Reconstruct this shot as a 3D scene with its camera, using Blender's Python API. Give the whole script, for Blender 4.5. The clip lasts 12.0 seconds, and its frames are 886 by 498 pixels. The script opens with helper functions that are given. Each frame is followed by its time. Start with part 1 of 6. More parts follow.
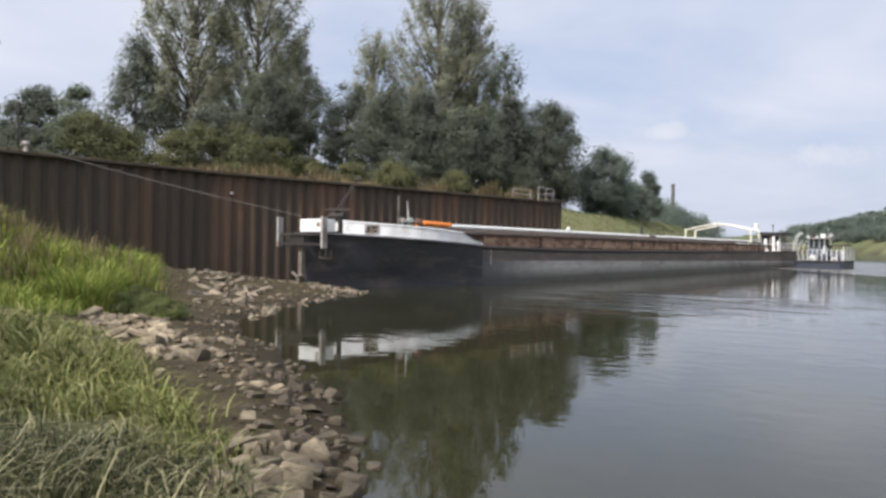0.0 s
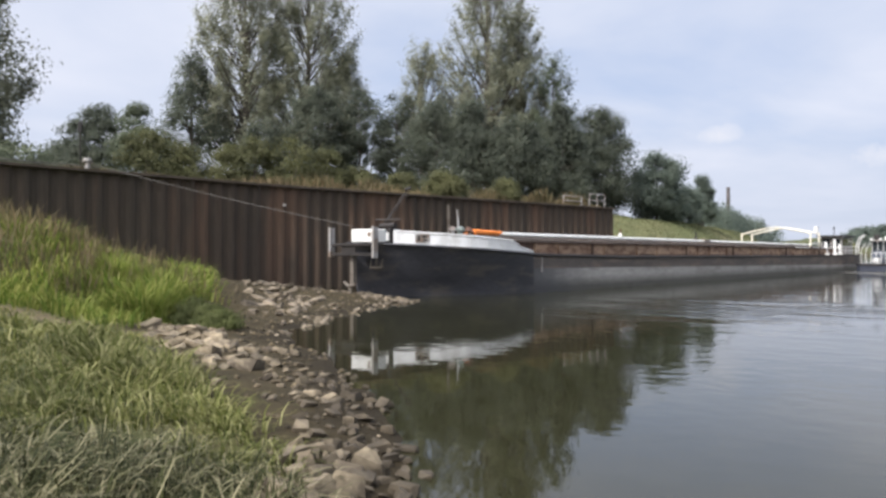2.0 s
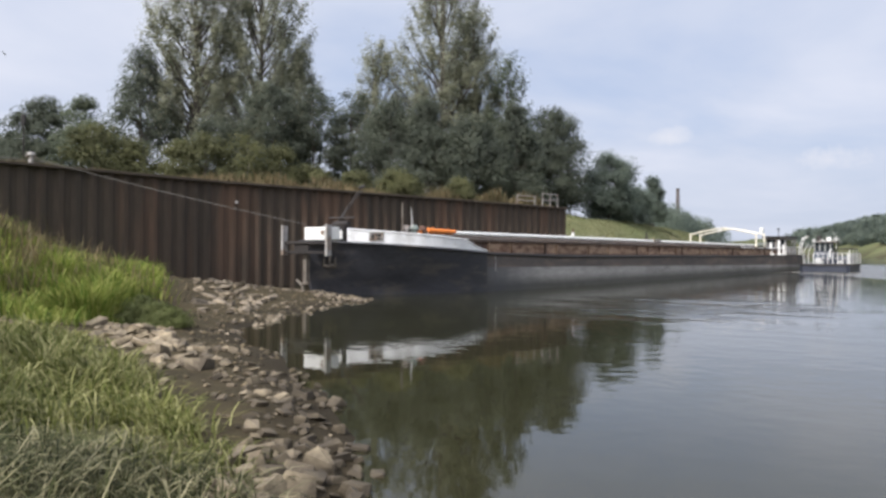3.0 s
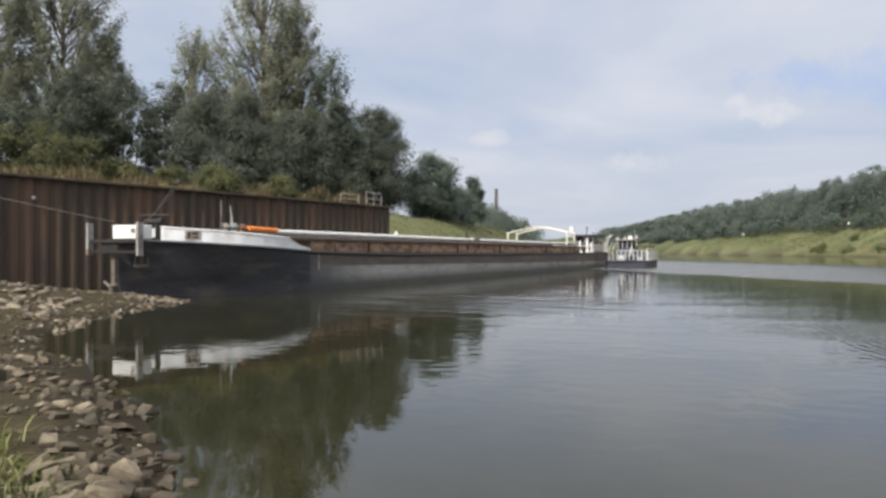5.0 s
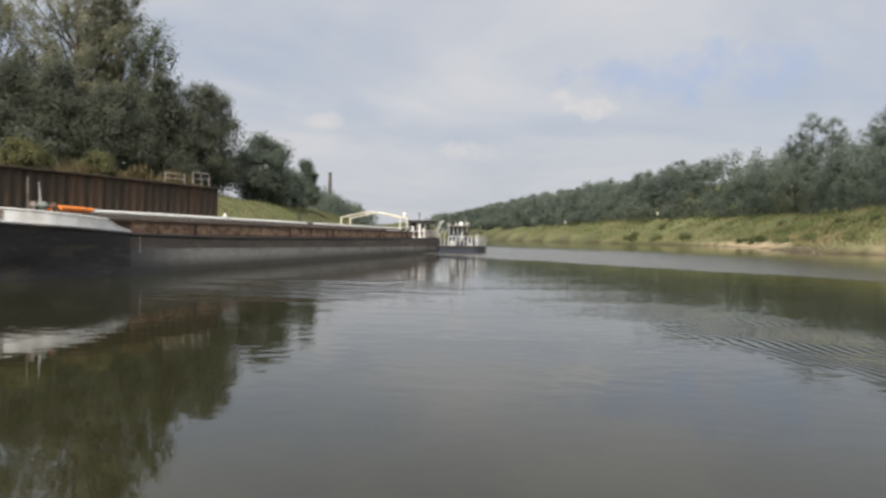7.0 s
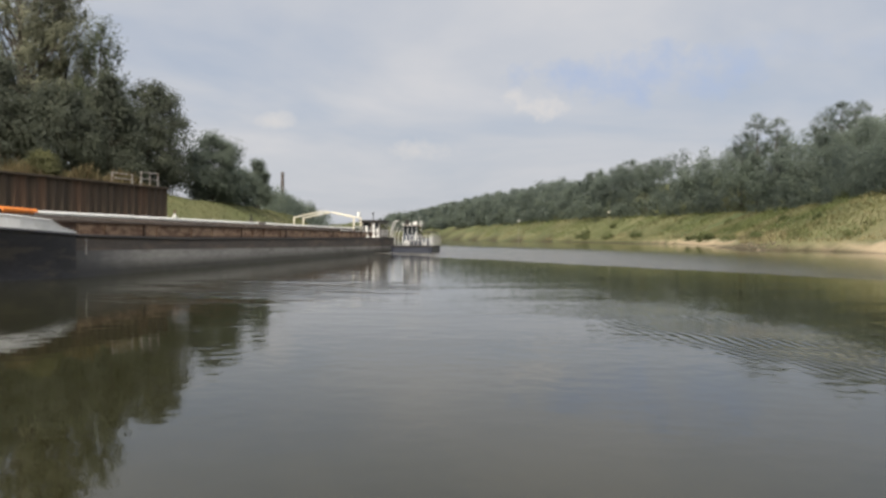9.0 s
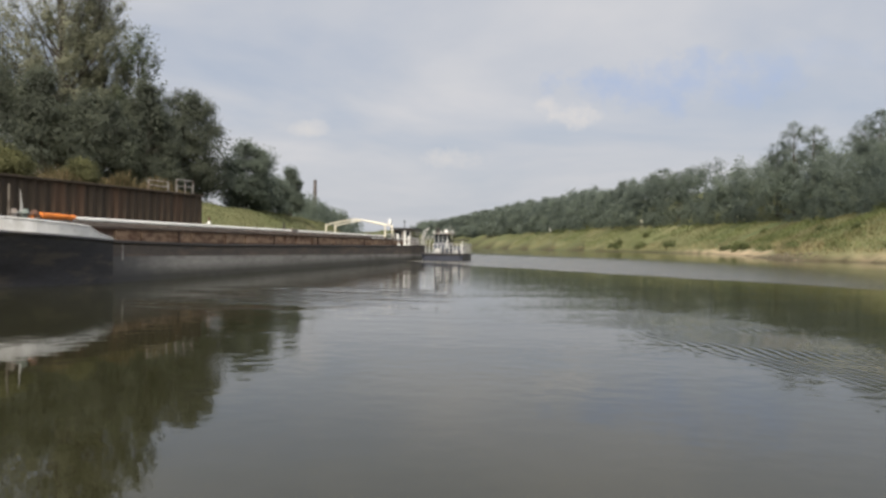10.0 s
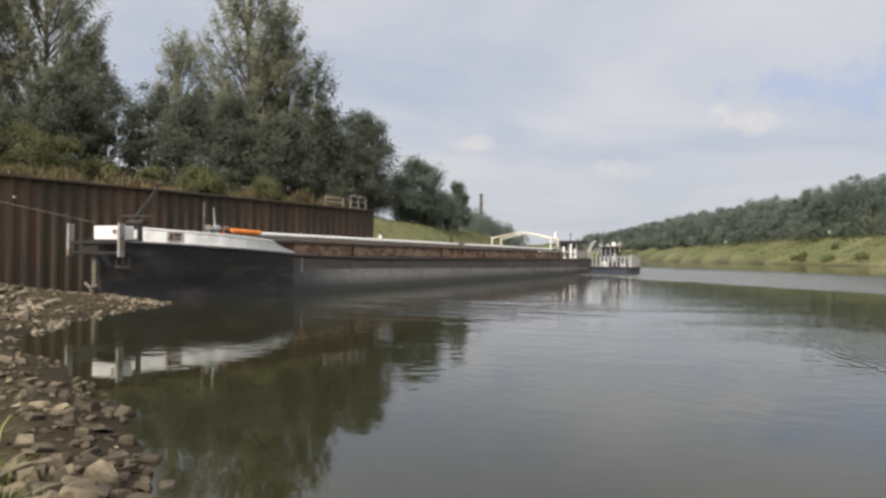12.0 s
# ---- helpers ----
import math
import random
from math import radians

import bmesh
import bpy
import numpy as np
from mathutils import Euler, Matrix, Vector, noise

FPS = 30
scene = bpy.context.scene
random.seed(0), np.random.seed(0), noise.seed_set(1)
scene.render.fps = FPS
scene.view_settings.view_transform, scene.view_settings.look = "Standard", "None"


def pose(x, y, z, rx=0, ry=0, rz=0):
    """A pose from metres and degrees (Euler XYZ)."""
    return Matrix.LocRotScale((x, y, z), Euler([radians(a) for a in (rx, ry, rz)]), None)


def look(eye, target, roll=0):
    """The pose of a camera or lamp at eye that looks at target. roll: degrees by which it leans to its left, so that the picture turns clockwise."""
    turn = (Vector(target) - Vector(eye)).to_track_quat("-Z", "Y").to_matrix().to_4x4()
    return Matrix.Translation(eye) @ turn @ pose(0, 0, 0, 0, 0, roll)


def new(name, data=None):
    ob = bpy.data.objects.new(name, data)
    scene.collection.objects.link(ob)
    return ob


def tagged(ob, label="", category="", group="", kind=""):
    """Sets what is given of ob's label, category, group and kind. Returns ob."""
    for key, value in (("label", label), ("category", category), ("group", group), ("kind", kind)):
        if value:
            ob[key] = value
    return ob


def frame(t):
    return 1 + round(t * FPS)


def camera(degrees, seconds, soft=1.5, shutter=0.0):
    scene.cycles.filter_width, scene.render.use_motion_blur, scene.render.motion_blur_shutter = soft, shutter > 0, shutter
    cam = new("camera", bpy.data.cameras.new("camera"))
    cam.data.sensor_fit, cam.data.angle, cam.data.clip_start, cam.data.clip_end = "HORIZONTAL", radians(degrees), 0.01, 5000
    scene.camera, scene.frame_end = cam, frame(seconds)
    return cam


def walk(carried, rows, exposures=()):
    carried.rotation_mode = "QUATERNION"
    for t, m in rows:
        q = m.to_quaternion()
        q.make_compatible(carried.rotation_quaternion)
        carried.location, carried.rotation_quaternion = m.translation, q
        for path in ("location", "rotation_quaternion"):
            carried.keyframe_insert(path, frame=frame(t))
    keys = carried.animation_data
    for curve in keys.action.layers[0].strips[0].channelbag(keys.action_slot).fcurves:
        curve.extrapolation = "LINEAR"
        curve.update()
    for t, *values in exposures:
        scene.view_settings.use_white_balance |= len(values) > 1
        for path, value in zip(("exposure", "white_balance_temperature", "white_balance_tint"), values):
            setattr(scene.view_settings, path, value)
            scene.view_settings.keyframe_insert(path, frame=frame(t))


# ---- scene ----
# ---------------------------------------------------------------- camera
cam = camera(58.5, 12.0, soft=2.9)
PATH = [
    (0.0, pose(0.000, 0.000, 2.0, 89.83, -0.78, 35.38)),
    (0.5, pose(0.003, 0.003, 2.0, 89.04, -0.84, 38.91)),
    (1.0, pose(0.007, 0.007, 2.0, 89.71, -0.30, 39.17)),
    (1.5, pose(0.010, 0.010, 2.0, 89.74, -0.05, 39.70)),
    (2.0, pose(0.013, 0.013, 2.0, 90.42, 0.02, 39.06)),
    (2.5, pose(0.017, 0.017, 2.0, 90.82, 0.14, 38.70)),
    (3.0, pose(0.020, 0.020, 2.0, 90.33, -0.25, 35.74)),
    (3.2, pose(0.024, 0.022, 2.0, 89.91, -0.18, 34.88)),
    (4.8, pose(0.056, 0.038, 2.0, 90.27, -0.19, 24.16)),
    (5.0, pose(0.060, 0.040, 2.0, 90.25, 0.01, 23.08)),
    (5.5, pose(0.090, 0.020, 2.0, 89.72, 0.43, 20.42)),
    (6.0, pose(0.090, 0.020, 2.0, 89.66, -0.20, 16.10)),
    (6.5, pose(0.092, 0.019, 2.0, 89.28, 0.20, 13.70)),
    (7.0, pose(0.095, 0.018, 2.0, 89.20, -0.65, 11.07)),
    (7.5, pose(0.098, 0.018, 2.0, 89.59, -0.44, 9.31)),
    (7.7, pose(0.099, 0.017, 2.0, 89.64, -0.20, 8.53)),
    (8.5, pose(0.100, 0.015, 2.0, 89.40, -0.20, 7.35)),
    (9.3, pose(0.106, 0.014, 2.0, 89.12, -0.22, 8.56)),
    (9.5, pose(0.107, 0.014, 2.0, 89.16, -0.06, 9.29)),
    (10.0, pose(0.110, 0.013, 2.0, 89.76, -0.66, 10.00)),
    (10.5, pose(0.112, 0.013, 2.0, 90.37, -0.56, 13.07)),
    (11.0, pose(0.115, 0.012, 2.0, 90.61, -0.35, 18.57)),
    (11.5, pose(0.117, 0.011, 2.0, 90.49, 0.02, 23.99)),
    (12.0, pose(0.120, 0.010, 2.0, 90.58, -0.60, 21.95)),
]
walk(cam, PATH, [(0.0, 0.31, 5970, 13), (0.5, 0.36, 6020, 13), (1.5, 0.38, 5950, 13), (2.5, 0.38, 5940, 13), (3.0, 0.30, 5930, 13), (5.0, 0.17, 6130, 11), (6.5, 0.06, 6500, 10), (9.5, 0.02, 6550, 10), (10.5, 0.03, 6580, 11), (11.5, 0.07, 6620, 12), (12.0, 0.11, 6480, 11)])

# ---------------------------------------------------------------- sky and sun
SUN_FROM = Vector((0.0, -0.67, 0.74)).normalized()
world = bpy.data.worlds.new("world")
scene.world = world
world.use_nodes = True
wn = world.node_tree
wn.nodes.clear()


def nd(tree, kind, **values):
    node = tree.nodes.new(kind)
    for key, value in values.items():
        if key in node.inputs:
            node.inputs[key].default_value = value
    return node


def ramp(tree, fac, stops):
    r = tree.nodes.new("ShaderNodeValToRGB")
    el = r.color_ramp.elements
    while len(el) < len(stops):
        el.new(0.5)
    for e, (p, c) in zip(el, stops):
        e.position, e.color = p, (*c, 1)
    tree.links.new(fac, r.inputs["Fac"])
    return r.outputs["Color"]


def mixc(tree, fac, a, b, mode="MIX"):
    m = tree.nodes.new("ShaderNodeMix")
    m.data_type, m.blend_type = "RGBA", mode
    for sock, v in ((m.inputs[0], fac), (m.inputs[6], a), (m.inputs[7], b)):
        if isinstance(v, bpy.types.NodeSocket):
            tree.links.new(v, sock)
        else:
            sock.default_value = v if isinstance(v, float) else (*v, 1)[:4]
    return m.outputs[2]


sky = wn.nodes.new("ShaderNodeTexSky")
sky.sky_type = "NISHITA"
sky.sun_disc = False
sky.sun_elevation = math.asin(SUN_FROM.z)
sky.sun_rotation = math.atan2(SUN_FROM.x, SUN_FROM.y)
sky.air_density, sky.dust_density, sky.ozone_density = 1.0, 2.5, 1.0
tc = wn.nodes.new("ShaderNodeTexCoord")
sep = wn.nodes.new("ShaderNodeSeparateXYZ")
wn.links.new(tc.outputs["Generated"], sep.inputs[0])
# cloud layer: the direction is spread over a flat ceiling of cloud
zmax = wn.nodes.new("ShaderNodeMath"); zmax.operation = "MAXIMUM"; zmax.inputs[1].default_value = 0.0
wn.links.new(sep.outputs["Z"], zmax.inputs[0])
zadd = wn.nodes.new("ShaderNodeMath"); zadd.operation = "ADD"; zadd.inputs[1].default_value = 0.13
wn.links.new(zmax.outputs[0], zadd.inputs[0])
comb = wn.nodes.new("ShaderNodeCombineXYZ")
for axis in ("X", "Y"):
    dv = wn.nodes.new("ShaderNodeMath"); dv.operation = "DIVIDE"
    wn.links.new(sep.outputs[axis], dv.inputs[0])
    wn.links.new(zadd.outputs[0], dv.inputs[1])
    wn.links.new(dv.outputs[0], comb.inputs[axis])
cl = nd(wn, "ShaderNodeTexNoise", Scale=0.62, Detail=7.0, Roughness=0.52, Distortion=0.35)
wn.links.new(comb.outputs[0], cl.inputs["Vector"])
cover = ramp(wn, cl.outputs["Fac"], [(0.33, (0.72, 0.72, 0.72)), (0.50, (0.93, 0.93, 0.93)), (0.62, (1, 1, 1))])
tone = ramp(wn, cl.outputs["Fac"], [(0.36, (4.8, 5.3, 6.3)), (0.50, (5.6, 5.85, 6.4)), (0.66, (6.6, 6.6, 6.8))])
skyc = mixc(wn, cover, sky.outputs[0], tone)
# a few small cumulus heads low over the valley
pf = nd(wn, "ShaderNodeTexNoise", Scale=16.0, Detail=7.0, Roughness=0.62)
wn.links.new(tc.outputs["Generated"], pf.inputs["Vector"])


def puff(prev, az, el, w, hgt, amount, colour=(7.7, 7.3, 6.9)):
    a, e = radians(az), radians(el)
    d = Vector((math.sin(a) * math.cos(e), math.cos(a) * math.cos(e), math.sin(e)))
    side = Vector((math.cos(a), -math.sin(a), 0))
    up = side.cross(d) * -1
    if up.z < 0:
        up = -up
    terms = []
    for ax, size in ((side, w), (up, hgt)):
        dot = wn.nodes.new("ShaderNodeVectorMath"); dot.operation = "DOT_PRODUCT"
        dot.inputs[1].default_value = ax
        wn.links.new(tc.outputs["Generated"], dot.inputs[0])
        m = wn.nodes.new("ShaderNodeMath"); m.operation = "MULTIPLY_ADD"
        wn.links.new(dot.outputs["Value"], m.inputs[0])
        m.inputs[1].default_value, m.inputs[2].default_value = 1 / radians(size), -d.dot(ax) / radians(size)
        sq = wn.nodes.new("ShaderNodeMath"); sq.operation = "MULTIPLY"
        wn.links.new(m.outputs[0], sq.inputs[0]); wn.links.new(m.outputs[0], sq.inputs[1])
        terms.append(sq)
    add = wn.nodes.new("ShaderNodeMath"); add.operation = "ADD"
    wn.links.new(terms[0].outputs[0], add.inputs[0]); wn.links.new(terms[1].outputs[0], add.inputs[1])
    half = wn.nodes.new("ShaderNodeMath"); half.operation = "MULTIPLY_ADD"
    wn.links.new(add.outputs[0], half.inputs[0]); half.inputs[1].default_value, half.inputs[2].default_value = 0.28, 1.15
    nz = wn.nodes.new("ShaderNodeMath"); nz.operation = "MULTIPLY_ADD"
    wn.links.new(pf.outputs["Fac"], nz.inputs[0]); nz.inputs[1].default_value = -1.9
    wn.links.new(half.outputs[0], nz.inputs[2])
    fac = ramp(wn, nz.outputs[0], [(0.0, (amount,) * 3), (0.22, (amount * 0.6,) * 3), (0.5, (0, 0, 0))])
    return mixc(wn, fac, prev, colour)


skyc = puff(skyc, 6.5, 11.3, 8.5, 1.8, 0.85, (4.1, 5.0, 6.9))
skyc = puff(skyc, 15.0, 12.5, 6.0, 1.2, 0.4, (4.4, 5.2, 6.8))
skyc = puff(skyc, -1.4, 9.5, 2.4, 1.2, 1.0)
skyc = puff(skyc, -9.6, 6.4, 2.3, 0.9, 0.9)
skyc = puff(skyc, -19.6, 8.3, 1.4, 0.7, 0.6)
# haze low over the horizon
hz = ramp(wn, sep.outputs["Z"], [(0.0, (0.8, 0.8, 0.8)), (0.16, (0, 0, 0))])
skyc = mixc(wn, hz, skyc, (5.4, 5.6, 5.95))
# the hazy sky is brightest round the sun
gl = wn.nodes.new("ShaderNodeVectorMath"); gl.operation = "DOT_PRODUCT"
gl.inputs[1].default_value = SUN_FROM
wn.links.new(tc.outputs["Generated"], gl.inputs[0])
skyc = mixc(wn, ramp(wn, gl.outputs["Value"], [(0.45, (0, 0, 0)), (0.8, (0.3, 0.3, 0.3)), (1.0, (1, 1, 1))]), skyc, (30.0, 27.5, 24.0))
bg = nd(wn, "ShaderNodeBackground", Strength=0.1)
wn.links.new(skyc, bg.inputs["Color"])
wout = wn.nodes.new("ShaderNodeOutputWorld")
wn.links.new(bg.outputs[0], wout.inputs[0])

sun_data = bpy.data.lights.new("sun", "SUN")
sun_data.energy, sun_data.angle, sun_data.color = 3.5, radians(4.0), (1.0, 0.93, 0.82)
sun = new("sun", sun_data)
sun.matrix_world = look((0, 0, 0), -SUN_FROM)


# ---------------------------------------------------------------- materials
def material(name, c1, c2, scale=3.0, rough=0.8, metal=0.0, bump=0.3, bscale=40.0, spec=0.5, island=0.0, obj_random=0.0,
             streak=None, stain=None, stain_scale=1.2, distance=0.02):
    """Two colours mixed by broad noise, finer grain in the relief; stain: a third colour in patches; streak: stretch in z."""
    m = bpy.data.materials.new(name)
    m.use_nodes = True
    t = m.node_tree
    b = t.nodes["Principled BSDF"]
    pos = t.nodes.new("ShaderNodeNewGeometry").outputs["Position"]
    if streak:
        mp = t.nodes.new("ShaderNodeMapping")
        mp.inputs["Scale"].default_value = streak
        t.links.new(pos, mp.inputs["Vector"])
        pos_s = mp.outputs[0]
    else:
        pos_s = pos
    n1 = nd(t, "ShaderNodeTexNoise", Scale=scale, Detail=6.0, Roughness=0.6)
    t.links.new(pos_s, n1.inputs["Vector"])
    col = mixc(t, ramp(t, n1.outputs["Fac"], [(0.32, (0, 0, 0)), (0.68, (1, 1, 1))]), c1, c2)
    n2 = nd(t, "ShaderNodeTexNoise", Scale=bscale, Detail=4.0, Roughness=0.65)
    t.links.new(pos_s, n2.inputs["Vector"])
    col = mixc(t, 0.35, col, ramp(t, n2.outputs["Fac"], [(0.3, (0.25, 0.25, 0.25)), (0.7, (0.8, 0.8, 0.8))]), "OVERLAY")
    if stain:
        n3 = nd(t, "ShaderNodeTexNoise", Scale=stain_scale, Detail=8.0, Roughness=0.65)
        t.links.new(pos_s, n3.inputs["Vector"])
        col = mixc(t, ramp(t, n3.outputs["Fac"], [(0.5, (0, 0, 0)), (0.62, (0.85, 0.85, 0.85))]), col, stain)
    if island or obj_random:
        src = t.nodes.new("ShaderNodeNewGeometry").outputs["Random Per Island"] if island else t.nodes.new("ShaderNodeObjectInfo").outputs["Random"]
        k = island or obj_random
        col = mixc(t, 1.0, col, ramp(t, src, [(0.0, (1 - k,) * 3), (1.0, (1.0, 1.0, 1.0))]), "MULTIPLY")
    t.links.new(col, b.inputs["Base Color"])
    b.inputs["Roughness"].default_value, b.inputs["Metallic"].default_value = rough, metal
    b.inputs["Specular IOR Level"].default_value = spec
    if bump:
        bp = nd(t, "ShaderNodeBump", Strength=bump, Distance=distance)
        t.links.new(n2.outputs["Fac"], bp.inputs["Height"])
        t.links.new(bp.outputs[0], b.inputs["Normal"])
    return m


def foliage(name, c1, c2, c3, trans=0.35, patch=0.35):
    m = bpy.data.materials.new(name)
    m.use_nodes = True
    t = m.node_tree
    t.nodes.clear()
    g = t.nodes.new("ShaderNodeNewGeometry")
    col = ramp(t, g.outputs["Random Per Island"], [(0.0, c1), (0.5, c2), (1.0, c3)])
    n = nd(t, "ShaderNodeTexNoise", Scale=patch, Detail=3.0)
    t.links.new(g.outputs["Position"], n.inputs["Vector"])
    col = mixc(t, 0.6, col, ramp(t, n.outputs["Fac"], [(0.35, (0.35, 0.35, 0.35)), (0.65, (0.72, 0.70, 0.62))]), "OVERLAY")
    p = nd(t, "ShaderNodeBsdfPrincipled", Roughness=0.55)
    p.inputs["Specular IOR Level"].default_value = 0.1
    tr = t.nodes.new("ShaderNodeBsdfTranslucent")
    t.links.new(col, p.inputs["Base Color"]); t.links.new(col, tr.inputs["Color"])
    mx = nd(t, "ShaderNodeMixShader", Fac=trans)
    t.links.new(p.outputs[0], mx.inputs[1]); t.links.new(tr.outputs[0], mx.inputs[2])
    out = t.nodes.new("ShaderNodeOutputMaterial")
    t.links.new(mx.outputs[0], out.inputs[0])
    return m


M_PILE = material("rusted_sheet_steel", (0.068, 0.050, 0.035), (0.053, 0.042, 0.031), 0.7, 0.85, 0.0, 0.35, 9.0, streak=(1, 1, 0.12), obj_random=0.18, stain=(0.115, 0.070, 0.045), stain_scale=0.5)
M_CAP = material("rusted_cap_steel", (0.085, 0.066, 0.048), (0.06, 0.048, 0.037), 1.0, 0.9, 0.0, 0.3, 14.0)
M_HULL = material("worn_black_hull_paint", (0.036, 0.037, 0.046), (0.062, 0.063, 0.074), 0.6, 0.45, 0.0, 0.2, 6.0, streak=(1, 0.4, 1.8), stain=(0.10, 0.092, 0.086), stain_scale=1.0)
M_GREY = material("weathered_grey_hull", (0.30, 0.291, 0.275), (0.38, 0.368, 0.35), 0.4, 0.55, 0.0, 0.15, 5.0, streak=(1, 0.35, 1.6), stain=(0.18, 0.168, 0.156), stain_scale=0.5)
M_SIDE = material("scuffed_black_topside", (0.085, 0.074, 0.070), (0.13, 0.109, 0.096), 0.5, 0.6, 0.0, 0.2, 6.0, streak=(1, 0.4, 1.8), stain=(0.19, 0.146, 0.116), stain_scale=0.8)


def dark_band(m, colour, z0, z1, axis_name="Z", scale=1.0, wander=0.35):
    """A dark coat with a ragged edge: weed and silt above the hull's waterline, old paint along the side, or the lower
    part of stones.
    """
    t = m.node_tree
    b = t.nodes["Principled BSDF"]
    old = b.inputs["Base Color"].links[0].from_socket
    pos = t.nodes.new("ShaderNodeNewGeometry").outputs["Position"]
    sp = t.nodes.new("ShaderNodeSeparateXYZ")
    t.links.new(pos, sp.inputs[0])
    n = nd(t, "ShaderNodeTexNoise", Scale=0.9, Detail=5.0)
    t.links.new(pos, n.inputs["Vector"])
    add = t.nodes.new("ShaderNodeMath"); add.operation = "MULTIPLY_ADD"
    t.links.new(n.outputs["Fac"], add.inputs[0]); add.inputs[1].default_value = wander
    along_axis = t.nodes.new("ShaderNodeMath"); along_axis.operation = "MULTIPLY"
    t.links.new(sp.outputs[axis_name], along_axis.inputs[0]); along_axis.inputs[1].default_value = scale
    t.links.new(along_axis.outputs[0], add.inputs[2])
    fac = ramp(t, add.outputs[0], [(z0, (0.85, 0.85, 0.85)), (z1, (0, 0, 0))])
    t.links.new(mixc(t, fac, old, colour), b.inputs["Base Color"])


dark_band(M_GREY, (0.055, 0.053, 0.044), 0.32, 0.90, wander=0.15)
dark_band(M_GREY, (0.055, 0.056, 0.064), 0.375, 0.43, "Y", 0.01, 0.03)
M_WHITE = material("worn_white_paint", (0.82, 0.83, 0.84), (0.68, 0.69, 0.70), 1.2, 0.45, 0.0, 0.1, 12.0, stain=(0.55, 0.55, 0.54), stain_scale=0.9)
M_BRIGHT = material("white_paint", (0.82, 0.82, 0.80), (0.72, 0.72, 0.70), 1.5, 0.4, 0.0, 0.05, 15.0)
M_CREAM = material("cream_paint", (0.76, 0.72, 0.60), (0.66, 0.62, 0.50), 1.5, 0.5, 0.0, 0.1, 15.0)
M_RUST = material("rusty_coaming", (0.165, 0.105, 0.075), (0.105, 0.066, 0.048), 0.8, 0.85, 0.0, 0.4, 12.0, stain=(0.05, 0.035, 0.03), stain_scale=0.7)
M_TAN = material("rust_stained_panel", (0.40, 0.295, 0.205), (0.20, 0.122, 0.083), 1.5, 0.8, 0.0, 0.3, 8.0, streak=(1, 0.6, 1.6), obj_random=0.25, stain=(0.12, 0.066, 0.042), stain_scale=1.5)
M_COVER = material("brown_hatch_paint", (0.024, 0.017, 0.012), (0.038, 0.026, 0.018), 0.7, 0.9, 0.0, 0.3, 9.0, streak=(1, 0.3, 1), obj_random=0.25, stain=(0.055, 0.034, 0.021), stain_scale=0.8)
M_STAY = material("dark_rusted_stay", (0.075, 0.048, 0.034), (0.05, 0.034, 0.028), 2.0, 0.8, 0.0, 0.3, 14.0)
M_DARK = material("dark_steel", (0.024, 0.022, 0.022), (0.040, 0.034, 0.031), 2.0, 0.6, 0.2, 0.2, 20.0)
M_POST = material("grey_painted_steel", (0.34, 0.33, 0.32), (0.25, 0.24, 0.23), 2.0, 0.6, 0.0, 0.2, 20.0, stain=(0.18, 0.12, 0.08), stain_scale=2.0)
M_RAIL = material("weathered_pale_steel", (0.55, 0.55, 0.54), (0.40, 0.40, 0.39), 2.0, 0.6, 0.1, 0.1, 20.0)
M_ORANGE = material("orange_tarpaulin", (0.80, 0.25, 0.04), (0.70, 0.19, 0.03), 2.0, 0.6, 0.0, 0.4, 7.0, distance=0.05)
M_GREEN = material("green_machine_paint", (0.20, 0.235, 0.215), (0.14, 0.17, 0.155), 3.0, 0.5, 0.0, 0.2, 20.0)
M_BROWN = material("rusty_bollard", (0.14, 0.07, 0.045), (0.08, 0.045, 0.035), 3.0, 0.8, 0.0, 0.3, 20.0)
M_ROPE = material("wet_hemp_rope", (0.12, 0.112, 0.10), (0.085, 0.08, 0.074), 6.0, 0.9, 0.0, 0.3, 40.0)
M_BLUE = material("dark_blue_hull", (0.025, 0.030, 0.048), (0.042, 0.048, 0.068), 1.0, 0.45, 0.0, 0.1, 10.0)
M_BLUEGREY = material("blue_grey_paint", (0.085, 0.10, 0.135), (0.062, 0.073, 0.098), 1.2, 0.5, 0.0, 0.1, 10.0, stain=(0.11, 0.10, 0.10), stain_scale=1.5)
M_GLASS = material("dark_window_glass", (0.02, 0.025, 0.03), (0.03, 0.035, 0.04), 1.0, 0.06, 0.0, 0.0, 10.0)
M_CHIMNEY = material("sooty_brick", (0.115, 0.098, 0.094), (0.085, 0.075, 0.072), 0.2, 0.9, 0.0, 0.2, 2.0)
M_ROCK = material("pale_quarry_stone", (0.15, 0.119, 0.076), (0.47, 0.39, 0.265), 3.6, 0.85, 0.0, 1.0, 14.0, obj_random=0.62, stain=(0.15, 0.118, 0.082), stain_scale=3.4)
M_GRAVEL = material("wet_gravel", (0.048, 0.036, 0.018), (0.20, 0.158, 0.092), 2.0, 0.85, 0.0, 0.4, 30.0, island=0.7)
M_RUBBLE = material("pale_rubble", (0.10, 0.080, 0.055), (0.39, 0.325, 0.235), 3.0, 0.85, 0.0, 0.8, 14.0, island=0.6, stain=(0.085, 0.066, 0.048), stain_scale=3.4)
# the stones are darker towards the bottom, with a ragged upper edge
dark_band(M_ROCK, (0.034, 0.026, 0.016), 0.26, 0.48)
